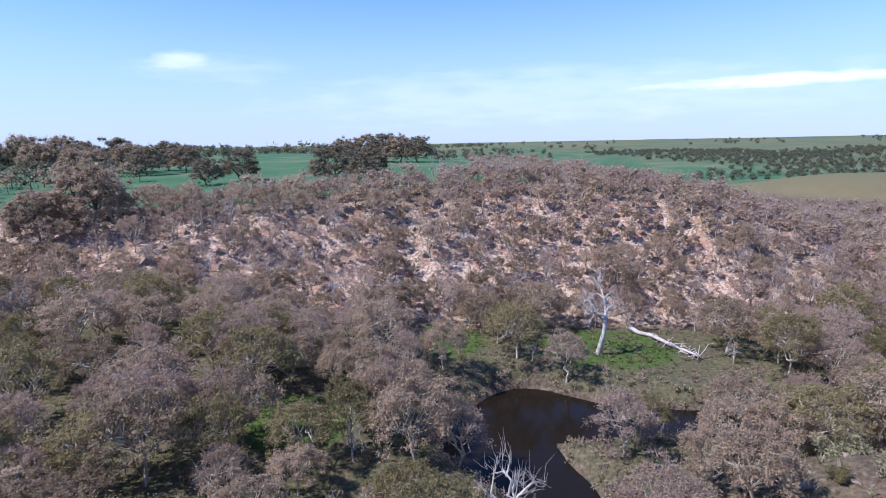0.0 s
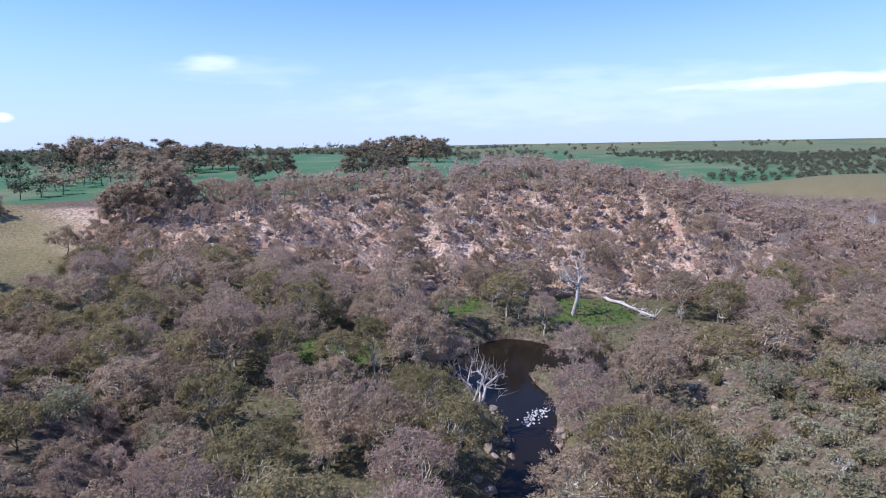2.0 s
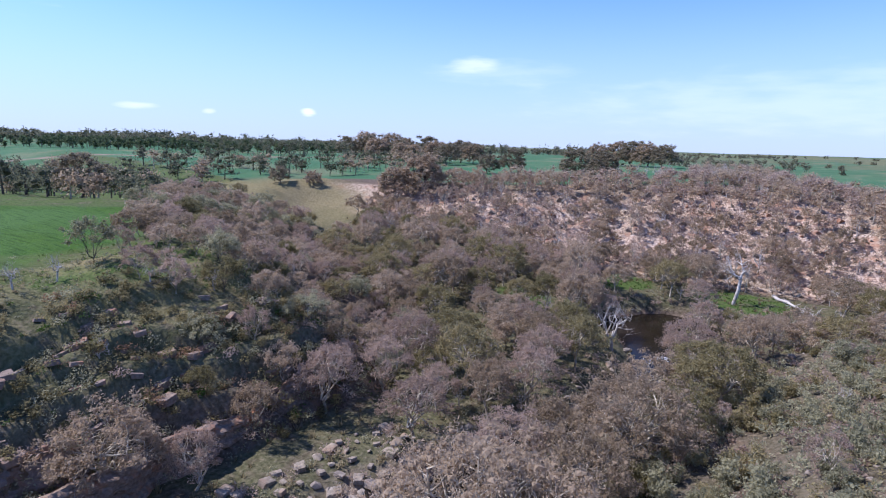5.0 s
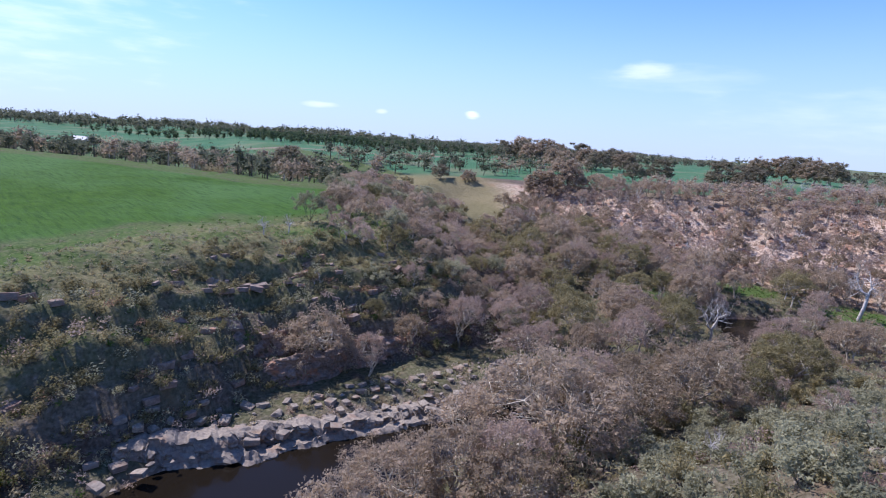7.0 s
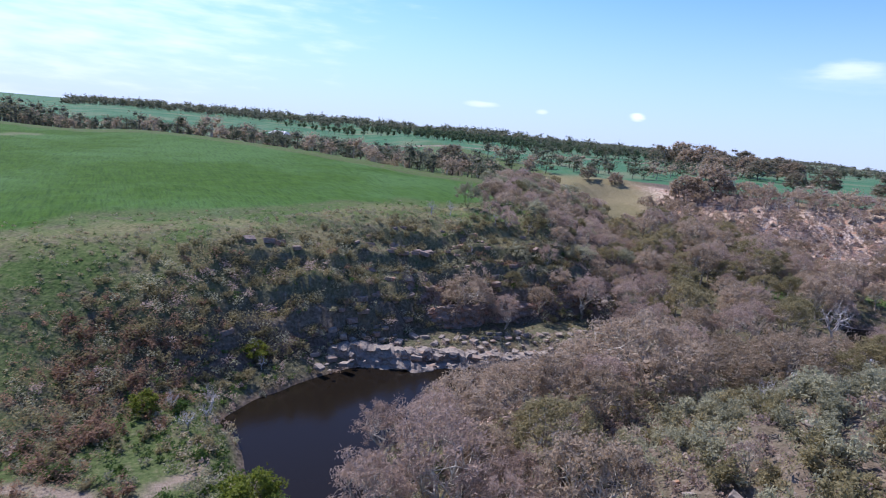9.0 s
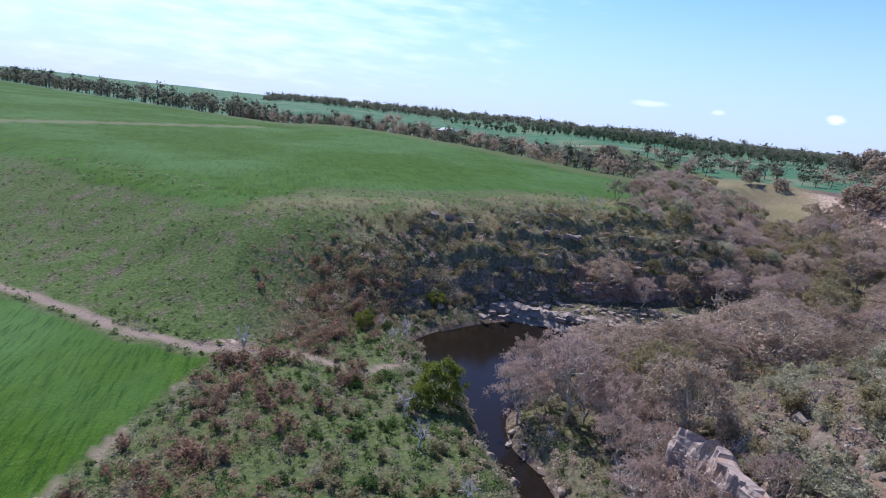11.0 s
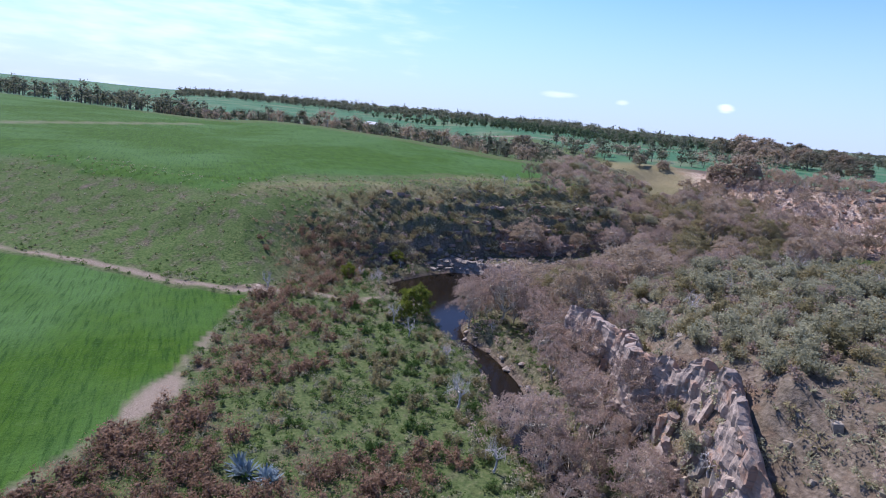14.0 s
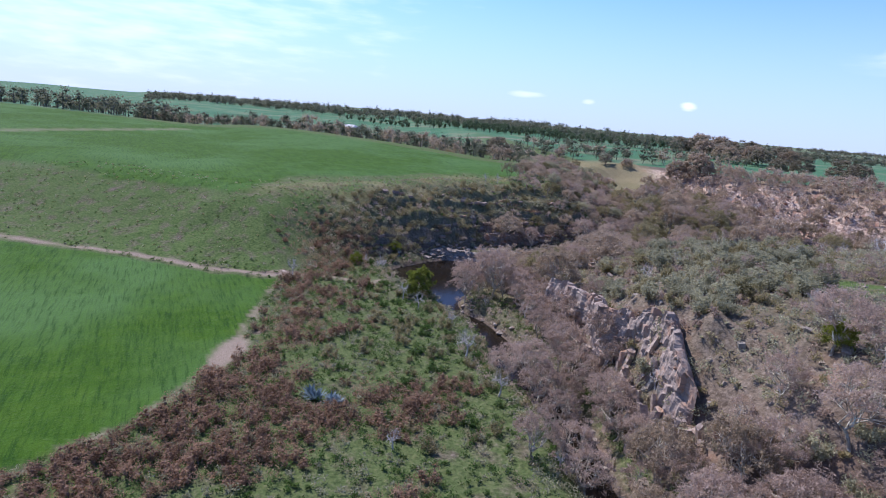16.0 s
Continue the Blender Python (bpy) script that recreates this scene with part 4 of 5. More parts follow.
def make_log():
    r = np.random.default_rng(5)
    root = tagged(thing("fallen_tree", 25, 83, 0), "bleached fallen trunk with broken branches on the grass", "fallen tree")
    a, b = (22.6 - 25, 88 - 83, float(height(22.6, 88)) + 0.4), (29 - 25, 76.5 - 83, float(height(29, 76.5)) + 0.5)
    trunk, branch = Wood(8), Wood(4)
    trunk.limb(bent(r, a, b, 0.02, 7), 0.36, 0.16)
    for _ in range(26):
        u = r.uniform(0.45, 1.05)
        s = np.array(a) + (np.array(b) - np.array(a)) * u
        branch.limb(bent(r, s, s + r.normal(0, 1.5, 3) * (1, 1, 0.3) + (0, 0, 0.5), 0.12, 4), 0.08, 0.02)
    part("trunk", trunk.mesh("trunk", DEAD_WOOD), root)
    part("brushwood", branch.mesh("brushwood", DEAD_WOOD), root)


make_log()


# ---- far woods, one object each ----
def woods(name, label, spots, leaf, tall, wide, count, size, seed, rows=False):
    r = np.random.default_rng(seed)
    centres, radii, trunks = [], [], Wood(4)
    for x, y, z in spots:
        s = r.uniform(0.65, 1.3)
        h, w = tall * s, wide * s
        for _ in range(5):
            a, o = r.uniform(0, 6.28), w * 0.33 * math.sqrt(r.uniform(0, 1))
            centres.append((x + math.cos(a) * o, y + math.sin(a) * o, z + h * r.uniform(0.3, 0.85)))
            radii.append(w * 0.33)
        trunks.limb(np.array([(x, y, z - 0.5), (x + r.normal(0, 0.3), y, z + h * 0.4), (x + r.normal(0, 0.6), y, z + h * 0.75)]), 0.03 * h, 0.012 * h, False)
    root = tagged(thing(name, 0, 0, 0), label, "woodland", kind="stuff")
    tagged(part("trunks", trunks.mesh("trunks", PALE_BARK if leaf in (BROWN_LEAF, MAUVE_LEAF) else GREY_BARK), root), kind="stuff")
    tagged(part("foliage", tri_mesh("foliage", np.concatenate([blades(r, centres, radii, count, size, narrow=0.6), lumps(r, centres, np.array(radii) * 0.35)]), leaf), root), kind="stuff")
    return root


def top_chance(x, y, i):
    return i["north"] * (i["brow"] > 1) * (i["brow"] < np.where(x > 70, 30, 85)) * (pale_hill(x, y) < 0.03) * smooth(-14, 2, x - 0.1 * (y - 130) + 5 * fbm(x, y, 15, 2, 70)) * 0.8


ridge = scatter(9000, -40, 260, 100, 300, top_chance, 4.6, 31)
woods("ridge_woodland", "thin brown gum woodland covering the ridge", ridge[::2], BROWN_LEAF, 4.6, 4.4, 100, 0.34, 32)
woods("ridge_woodland", "half-bare mauve gum woodland covering the ridge", ridge[1::2], MAUVE_LEAF, 4.6, 4.0, 80, 0.34, 33)
slopes = scatter(5000, 80, 300, -20, 330, lambda x, y, i: (((i["right"] > 0) & (i["right"] < 45)) | ((i["left"] > -30) & (i["left"] < 34) & (x > 100))) * (pale_hill(x, y) < 0.03) * (y < 230) * 0.7, 4.6, 34)
woods("gorge_woodland", "brown gum woodland along the gorge farther down", slopes, MAUVE_LEAF, 5.5, 4.8, 50, 0.5, 35)
dip = scatter(6000, -460, -95, -120, 190, lambda x, y, i: (np.hypot(x + 106, y - 76) > 31) * (y < 75 - 0.5 * (x + 110)) * ((i["behind"] > 14) & (i["behind"] < 75)) * 0.8 + 0.25 * ((i["behind"] > 75) & (i["behind"] < 130)) * (x > -300) , 6.0, 36)
woods("valley_trees", "brown trees in the dip behind the field", dip[::3], BROWN_LEAF, 7.0, 7.5, 54, 0.65, 37)
woods("valley_trees", "dark olive trees in the dip behind the field", dip[1::3] + dip[2::3], FAR_LEAF, 7.0, 7.5, 48, 0.7, 82)
line = scatter(9000, -1500, -380, -900, 420, lambda x, y, i: smooth(430, 520, i["behind"]) * (i["behind"] < 640) * (y > -130) * 0.9, 10, 38)
woods("distant_tree_line", "dark line of distant trees on the skyline", line, FAR_LEAF, 12, 13, 20, 2.2, 39)
brow_wood = scatter(18000, -1300, -300, -1150, -90, lambda x, y, i: ((i["behind"] > 3) & (i["behind"] < 60)) * 0.95, 4.6, 104)
woods("brow_woodland", "dark woodland along the far edge of the field", brow_wood, FAR_LEAF, 12, 9, 16, 1.4, 105)
far_n = scatter(12000, -1500, 1800, 500, 2200, lambda x, y, i: smooth(0.2, 0.5, fbm(x, y * 2.2, 260, 3, 80)) * np.where(x < 0.05 * y, 0.8, 0.05), 16, 40)
woods("distant_trees", "scattered dark trees across the far plain", far_n, FAR_LEAF, 9, 12, 14, 2.4, 41)
scrub_far = scatter(9000, 140, 760, 300, 800, lambda x, y, i: smooth(-0.35, 0.1, fbm(x, y, 120, 3, 81) + 0.5 * np.exp(-((x - 330) / 130) ** 2 - ((y - 520) / 130) ** 2)) * (pale_hill(x, y) < 0.02) * 0.8, 7, 42)
woods("far_scrub", "dark scrub on the far side of the gorge", scrub_far, FAR_LEAF, 3.5, 5.5, 22, 1.0, 43)


rest = north_spots[300:]
woods("slope_woodland", "brown gum scrub on the upper stony slope", rest[::2], BROWN_LEAF, 4.8, 4.4, 70, 0.4, 46)
woods("slope_woodland", "half-bare mauve scrub on the upper stony slope", rest[1::2], MAUVE_LEAF, 4.6, 4.0, 70, 0.34, 99)


def low_scrub(name, label, spots, leaf, tall, wide, count, size, seed):
    """Low bushes, each a mound of leaves."""
    r = np.random.default_rng(seed)
    c = np.array(spots)
    s = r.uniform(0.6, 1.4, len(c))
    c[:, 2] += tall * 0.38 * s
    shoots = np.concatenate([c + r.normal(0, 0.22, c.shape) * (wide, wide, tall) * s[:, None] for _ in range(3)])
    radii = np.tile(wide * 0.32 * s, 3)
    return tagged(new(name, tri_mesh(name, blades(r, shoots, radii, max(8, int(count * 0.4)), size, narrow=0.55, flat=0.7), leaf)), label, "scrub", kind="stuff")


under = scatter(5000, -75, 105, 76, 132, lambda x, y, i: (i["north"] & (i["left"] > 0)) * smooth(-0.6, 0.2, fbm(x, y, 9, 3, 100)) * (0.9 - 0.6 * np.exp(-((x - 10) / 34) ** 2 - ((i["left"] / i["run_l"] - 0.38) / 0.28) ** 2)), 1.6, 100)
low_scrub("slope_scrub", "mauve-brown low scrub on the stony slope", under[::2], MAUVE_LEAF, 1.1, 2.0, 50, 0.3, 101)
low_scrub("slope_scrub", "olive-brown low scrub on the stony slope", under[1::2], BROWN_LEAF, 1.1, 1.9, 50, 0.26, 102)
more = scatter(24000, -5, 115, -66, 66, lambda x, y, i: ((i["right"] > 2) & (i["right"] < 75)) * (1 - 0.1 * i["crag"]) * (1 - np.clip(i["clearing"], 0, 1)) * smooth(-0.9, 0.0, fbm(x, y, 11, 3, 47)) * 0.95, 1.25, 47)
low_scrub("hill_scrub", "grey-green low scrub on the eastern hill", more[::2], GREY_LEAF, 1.7, 1.9, 90, 0.27, 48)
low_scrub("hill_scrub", "mauve-grey low scrub on the eastern hill", more[1::4], MAUVE_LEAF, 1.8, 1.9, 90, 0.28, 49)
low_scrub("hill_scrub", "olive low scrub on the eastern hill", more[3::4], OLIVE_LEAF, 1.5, 1.8, 80, 0.27, 50)


low_scrub("rusty_scrub", "rusty-brown low scrub spread over the flat", rusty_spots[300:], RUST_LEAF, 0.9, 1.9, 80, 0.17, 75)
shore = scatter(9000, -30, 85, -76, 78, lambda x, y, i: ((i["water"] > 0.6) & (i["water"] < 6) & (i["left"] < 2)) * (1 - np.clip(i["clearing"], 0, 1)) * np.where((y > -20) | (y < -46), 0.95, 0.6), 1.05, 85)
low_scrub("bank_scrub", "grey-green scrub along the water's edge", shore[::3], GREY_LEAF, 1.0, 1.7, 60, 0.2, 86)
low_scrub("bank_reeds", "straw-coloured reeds along the water's edge", shore[1::3], STRAW, 1.0, 1.3, 50, 0.3, 87)
low_scrub("bank_scrub", "mauve scrub along the water's edge", shore[2::3], MAUVE_LEAF, 1.0, 1.7, 60, 0.24, 88)
bank = scatter(7000, -46, 0, -82, 14, lambda x, y, i: (i["west"] & (i["left"] > 0) & (i["left"] < 0.42 * i["run_l"] * (1 + 0.5 * fbm(x, y, 9, 3, 77)))) * 0.95, 1.05, 76)
low_scrub("cliff_scrub", "dark olive scrub covering the shaded bank", bank[::3], OLIVE_LEAF, 1.6, 2.5, 80, 0.26, 77)
low_scrub("cliff_scrub", "grey-green scrub covering the shaded bank", bank[1::3], GREY_LEAF, 1.5, 2.4, 80, 0.24, 78)
low_scrub("cliff_scrub", "bright green growth on the shaded bank", bank[5::18], GRASS_LEAF, 1.0, 1.8, 60, 0.24, 103)
low_scrub("cliff_scrub", "mauve-grey scrub covering the shaded bank", bank[11::18] + bank[17::18], MAUVE_LEAF, 1.3, 2.2, 80, 0.26, 80)
low_scrub("cliff_scrub", "rusty scrub covering the shaded bank", bank[2::6], RUST_LEAF, 1.4, 2.2, 70, 0.24, 79)
brow_tufts = scatter(12000, -52, 2, -84, 16, lambda x, y, i: (i["west"] & (i["left"] > 0.4 * i["run_l"]) & (i["left"] < 0.98 * i["run_l"])) * smooth(-0.5, 0.1, fbm(x, y, 8, 3, 106)) * smooth(-84, -68, y) * 0.9, 1.0, 106)
low_scrub("brow_tufts", "grey-straw tussocks in rows along the cliff top", brow_tufts[::2], STRAW, 0.5, 1.0, 40, 0.2, 107)
low_scrub("brow_tufts", "grey-green tussocks in rows along the cliff top", brow_tufts[1::2], GREY_LEAF, 0.6, 1.1, 40, 0.2, 108)


grove = scatter(3000, -520, -170, 110, 420, lambda x, y, i: smooth(0.0, 0.35, fbm(x, y, 60, 3, 96)) * (y > 60 - 0.62 * x - 20) * 0.8, 7, 97)
woods("far_grove", "dark groves of trees beyond the farm road", grove, FAR_LEAF, 9, 8, 40, 0.9, 98)


def plantation():
    r, out = np.random.default_rng(44), []
    for row in range(7):
        a = np.array([-640 + row * 26, 100 + row * 24.0])
        b = np.array([-300 + row * 14, 205 + row * 14.0])
        m = int(np.hypot(*(b - a)) / 9)
        for k in range(m):
            if r.uniform() < 0.82:
                p = a + (b - a) * k / m + r.normal(0, 1.2, 2)
                out.append(p)
    out = np.array(out)
    z = height(out[:, 0], out[:, 1])
    return [(x, y, float(h)) for (x, y), h in zip(out, z)]


woods("plantation", "rows of dark green planted trees in the far field", plantation(), PINE_LEAF, 8, 5, 26, 1.3, 45)


# ---- grass and low growth ----
def tussocks(name, label, spots, leaf, tall, wide, count, seed):
    r = np.random.default_rng(seed)
    p = np.array(spots)
    size = np.repeat(r.uniform(0.6, 1.3, len(p)), count)[:, None]
    c = np.repeat(p, count, 0)
    a = r.uniform(0, 6.283, (len(c), 1))
    out = np.concatenate([np.cos(a), np.sin(a)], 1)
    base = c.copy()
    base[:, :2] += out * r.uniform(0, 0.35, (len(c), 1)) * wide * size
    base[:, 2] -= 0.06
    tip = base.copy()
    tip[:, :2] += out * r.uniform(0.1, 0.6, (len(c), 1)) * wide * size
    tip[:, 2] += r.uniform(0.5, 1.0, len(c)) * tall * size[:, 0]
    side = np.concatenate([-out[:, 1:], out[:, :1], np.zeros((len(c), 1))], 1) * 0.09 * size
    return tagged(new(name, tri_mesh(name, np.stack([base - side, base + side, tip], 1).reshape(-1, 3), leaf)), label, "grass", kind="stuff")


flat = scatter(9000, -30, 95, -125, -50, lambda x, y, i: ((i["left"] < 2) & (i["right"] < 0) & (i["water"] > 1.5) & (i["crop"] < 0.1) & (i["track"] < 0.4)) * 0.9, 0.75, 51)
low_scrub("flat_grass", "rank green grass and weeds covering the flat", flat[::2], GRASS_LEAF, 0.7, 1.1, 40, 0.24, 52)
low_scrub("flat_grass", "olive tussocks among the grass on the flat", flat[1::4], GREY_LEAF, 0.9, 1.3, 50, 0.24, 91)
low_scrub("flat_grass", "bright green weeds on the flat", flat[3::4], GRASS_LEAF, 0.8, 1.1, 40, 0.24, 92)
slope = scatter(9000, -75, 10, -150, 10, lambda x, y, i: (i["west"] & (i["left"] > 0) & (i["brow"] < 6)) * 0.9, 0.8, 53)
tussocks("slope_grass", "pale tussock grass on the western slope", slope[::4], STRAW, 0.3, 0.5, 9, 54)
low_scrub("slope_grass", "olive tussocks on the western slope", slope[1::7], GREY_LEAF, 0.3, 0.8, 22, 0.18, 93)
low_scrub("slope_grass", "green tussocks on the western slope", slope[2::3], GRASS_LEAF, 0.25, 0.9, 22, 0.18, 94)
hill = scatter(9000, 0, 105, -68, 62, lambda x, y, i: (i["right"] > 1) * (1 - np.clip(i["clearing"], 0, 1)) * smooth(-0.6, 0.3, fbm(x, y, 10, 3, 55)) * 0.8, 0.9, 55)
tussocks("hill_grass", "grey-green tussocks on the eastern hill", hill, GREY_LEAF, 0.6, 0.9, 12, 56)
floor = scatter(6000, -80, 120, -30, 92, lambda x, y, i: (i["flood"] & (i["water"] > 0.5)) * 0.8, 1.0, 57)
tussocks("valley_grass", "straw grass and reeds on the valley floor", floor, STRAW, 0.8, 0.8, 12, 58)
lush = scatter(3500, -35, 40, 45, 95, lambda x, y, i: np.clip(i["clearing"], 0, 1), 0.45, 59)
tussocks("clearing_grass", "lush green grass in the clearings", lush, GRASS_LEAF, 0.4, 0.6, 10, 60)


# ---- rocks ----
def rocks(name, label, spots, meshes, sizes, tilt, seed, lift=0.15, turn=None):
    """An outcrop: every block is a piece of its own under it."""
    r = np.random.default_rng(seed)
    root = tagged(new(name), label, "rock")
    for x, y, z in spots:
        ob = new("rock", meshes[r.integers(len(meshes))])
        k = r.uniform(0.5, 1.3)
        s = [v * k * r.uniform(0.7, 1.35) for v in sizes]
        a = r.uniform(0, 360) if turn is None else turn(x, y) + r.normal(0, 14)
        ob.matrix_basis = pose(x, y, z + s[2] * lift, r.normal(tilt[0], 8), r.normal(tilt[1], 8), a) @ Matrix.Diagonal((*s, 1))
        ob.parent = root
    return root


grey_slabs = [slab(rng, GREY_ROCK) for _ in range(6)]
cliff_slabs = [slab(rng, CLIFF_ROCK) for _ in range(6)]
pale_slabs = [slab(rng, PALE_ROCK) for _ in range(5)]
rust_slabs = [slab(rng, ORANGE_ROCK) for _ in range(2)]
grey_stones = [boulder(rng, GREY_ROCK) for _ in range(5)]
pale_stones = [boulder(rng, PALE_ROCK) for _ in range(5)]

def block(u, v, seed):
    """A value for each block of an irregular wall of blocks, between 0 and 1."""
    def h(a, b):
        w = np.sin(a * 127.1 + b * 311.7 + seed * 74.7) * 43758.5453
        return w - np.floor(w)
    row = np.floor(v + 0.35 * wave(u * 0.4, v * 0.2, seed))
    return h(np.floor(u + 3 * h(row, 7.0) + 0.9 * wave(u * 0.45, v * 0.5, seed + 1)), row)


def rock_face(name, line, back, wide, high, out, lean, mat, root, seed, broken=0.0, step=0.28, fit=True, weave=0.0):
    """Bedrock split into blocks: a steep face below a rim (x, y, top, drop), with a rough bench behind it."""
    pts = dense(line, step)
    way = np.gradient(pts[:, :2], axis=0)
    for _ in range(12):
        way[1:-1] = (way[:-2] + way[1:-1] + way[2:]) / 3
    way /= np.linalg.norm(way, axis=1)[:, None]
    away = np.stack([way[:, 1], -way[:, 0]], 1)
    s = np.concatenate([[0], np.cumsum(np.hypot(*np.diff(pts[:, :2], axis=0).T))])
    pts[:, :2] += away * (weave * fbm(s, 0 * s, 7, 3, seed + 8))[:, None]
    top, drop = pts[:, 2].copy(), pts[:, 3].copy()
    if fit:
        behind = pts[:, :2] - away * 0.8
        top = np.maximum(top, height(behind[:, 0], behind[:, 1]) + 0.25)
        below = pts[:, :2] + away * 1.6
        drop = np.maximum(drop, np.minimum(top - height(below[:, 0], below[:, 1]) + 0.4, drop + 2.5))
    notch = broken * block(s / wide, 0 * s, seed + 5) ** 3
    top = top + 0.25 * fbm(s, 0 * s, 3, 3, seed) - 0.8 * weave * np.maximum(0, fbm(s, 0 * s, 8, 2, seed + 9))
    ends = np.clip(np.minimum(s, s[-1] - s) / 2.5, 0, 1)
    cap, face = np.arange(-back, 0, step * 1.3), np.linspace(0, 1, max(6, int(drop.max() / step)))
    rings = []
    for b in cap:
        z = top - notch * math.exp(b / 0.7) - 0.4 + 0.4 * block(s / wide, b / wide + 0 * s, seed + 2) - 1.1 * (b / back) ** 2 + 0.12 * fbm(s, b + 0 * s, 1.5, 3, seed) - 1.5 * (1 - ends)
        rings.append(np.column_stack([pts[:, :2] + away * (b + 0.4 * out), z]))
    for f in face:
        z = top - notch * (1 - f) - f * drop
        push = out * block(s / wide, z / high, seed) + 0.45 * out * block(s / wide * 2.3, z / high * 2.1, seed + 3) + 0.3 * out * fbm(s, z, 4.0, 3, seed + 4) + 0.16 * fbm(s, z, 0.9, 2, seed + 6) + lean * f * drop
        rings.append(np.column_stack([pts[:, :2] + away * (push * ends)[:, None], z - 1.5 * (1 - ends) * (1 - f)]))
    n, m = len(pts), len(rings)
    i = (np.arange(m - 1)[:, None] * n + np.arange(n - 1)).ravel()
    part(name, raw_mesh(name, np.concatenate(rings), np.stack([i, i + n, i + n + 1, i + 1], 1), mat, False), root)


# layered bands of cliff in the shaded bank
cliff = tagged(new("western_cliff"), "shaded brown cliff of layered blocks above the pool", "rock")
rock_face("cliff_band", [(-26.5, -31, 5.2, 2.5), (-25.3, -27, 6.2, 3.2), (-24.2, -21.5, 6.7, 3.8), (-23.5, -14, 6.5, 3.8), (-22.5, -6, 5.8, 3.4), (-21.5, 1, 4.4, 2)], 1.4, 1.9, 0.7, 0.75, 0.1, CLIFF_ROCK, cliff, 3, 0.9, 0.24, True, 0.5)
rock_face("cliff_band", [(-30.5, -40, 0, 1.6), (-30, -34, 0, 2.2), (-28.8, -29, 0, 2.4), (-28.8, -23, 0, 1.8), (-29, -18, 0, 1.2)], 1.2, 1.5, 0.6, 0.5, 0.3, CLIFF_ROCK, cliff, 11, 0.8)
rock_face("cliff_band", [(-36, -34, 0, 1.0), (-35.5, -28, 0, 1.3), (-35, -21, 0, 1.0)], 1.0, 1.2, 0.45, 0.4, 0.4, GREY_ROCK, cliff, 23, 0.6)
spots = scatter(3000, -40, -16, -62, 2, lambda x, y, i: (i["cliff"] > 0.1) * (i["left"] < 0.85 * i["run_l"]) * smooth(-0.2, 0.3, fbm(x, y, 6, 3, 61)) * 0.9, 1.4, 61)
r = np.random.default_rng(62)
for x, y, z in spots[:80]:
    k = r.uniform(0.5, 1.3)
    ob = new("rock", cliff_slabs[r.integers(6)])
    ob.matrix_basis = pose(x, y, z + 0.1, r.normal(0, 8), r.normal(0, 8), r.normal(95, 25)) @ Matrix.Diagonal((1.7 * k, 1.0 * k, 0.7 * k, 1))
    ob.parent = cliff


def make_crag():
    """A broken crag of upright split buttresses."""
    root = tagged(new("eastern_crag"), "upright pale grey crag with split buttresses and rusty stains", "rock")
    rock_face("buttress", [(30.5, -47.8, 10.5, 1.5), (33, -48.2, 11.4, 2.8), (36.5, -48.3, 12, 3.4), (39.5, -49.2, 12.2, 2.6), (42.5, -50.2, 12, 1.6), (45.5, -51.2, 12.6, 2.4), (48, -52.2, 13.2, 3.8), (50.5, -53.4, 13.5, 4.5),
                           (53.5, -54, 13.8, 4.2), (55.5, -53.6, 13.9, 3), (57.5, -53.4, 15.4, 5.5), (60.5, -54.4, 16.6, 7.5), (63, -55.8, 15.6, 7.2), (66, -57.2, 14.4, 6.6), (68.5, -58, 13.4, 5.6), (70.5, -58.2, 12.6, 4)], 1.1, 1.2, 3.0, 0.95, 0.16, CRAG_ROCK, root, 31, 1.3, 0.22, True, 1.0)
    r = np.random.default_rng(64)
    pts = dense([(30, -49), (43, -52.2), (54, -56), (61, -57), (66, -60), (74, -62)], 0.8)
    for x, y in pts:
        for _ in range(2):
            px, py = x + r.normal(0, 0.8), y + r.normal(0, 1.6)
            size = (r.uniform(0.6, 1.5), r.uniform(0.6, 1.3), r.uniform(1.6, 3.6))
            ob = new("rock", column_shapes[r.integers(len(column_shapes))])
            ob.matrix_basis = pose(px, py, float(height(px, py)) + size[2] * 0.12, r.normal(12, 9), r.normal(0, 9), r.uniform(0, 360)) @ Matrix.Diagonal((*size, 1))
            ob.parent = root


def column(r, mat):
    """A split column, uneven in outline and broken off at the top, one metre in each direction."""
    sides = 7
    bm = bmesh.new()
    rings = []
    wide, tip = r.choice([0.7, 0.85, 1.1, 1.2], sides), r.choice([-0.09, -0.04, 0.0, 0.02], sides)
    for k in range(6):
        z = -0.5 + k / 5
        grow = 1.06 - 0.2 * max(0, z) - 0.1 * r.uniform(0, 1)
        rings.append([bm.verts.new((0.5 * grow * math.cos(a) * (wide[i] + r.normal(0, 0.05)), 0.5 * grow * math.sin(a) * (wide[i] + r.normal(0, 0.05)), z + (r.normal(0, 0.04) if k < 5 else tip[i])))
                      for i, a in enumerate(np.linspace(0, 6.283, sides, endpoint=False))])
    for a, b in zip(rings[:-1], rings[1:]):
        for i in range(sides):
            bm.faces.new((a[i], a[(i + 1) % sides], b[(i + 1) % sides], b[i]))
    bm.faces.new(rings[-1])
    bm.faces.new(rings[0][::-1])
    me = bpy.data.meshes.new("rock")
    bm.to_mesh(me)
    bm.free()
    me.materials.append(mat)
    return me


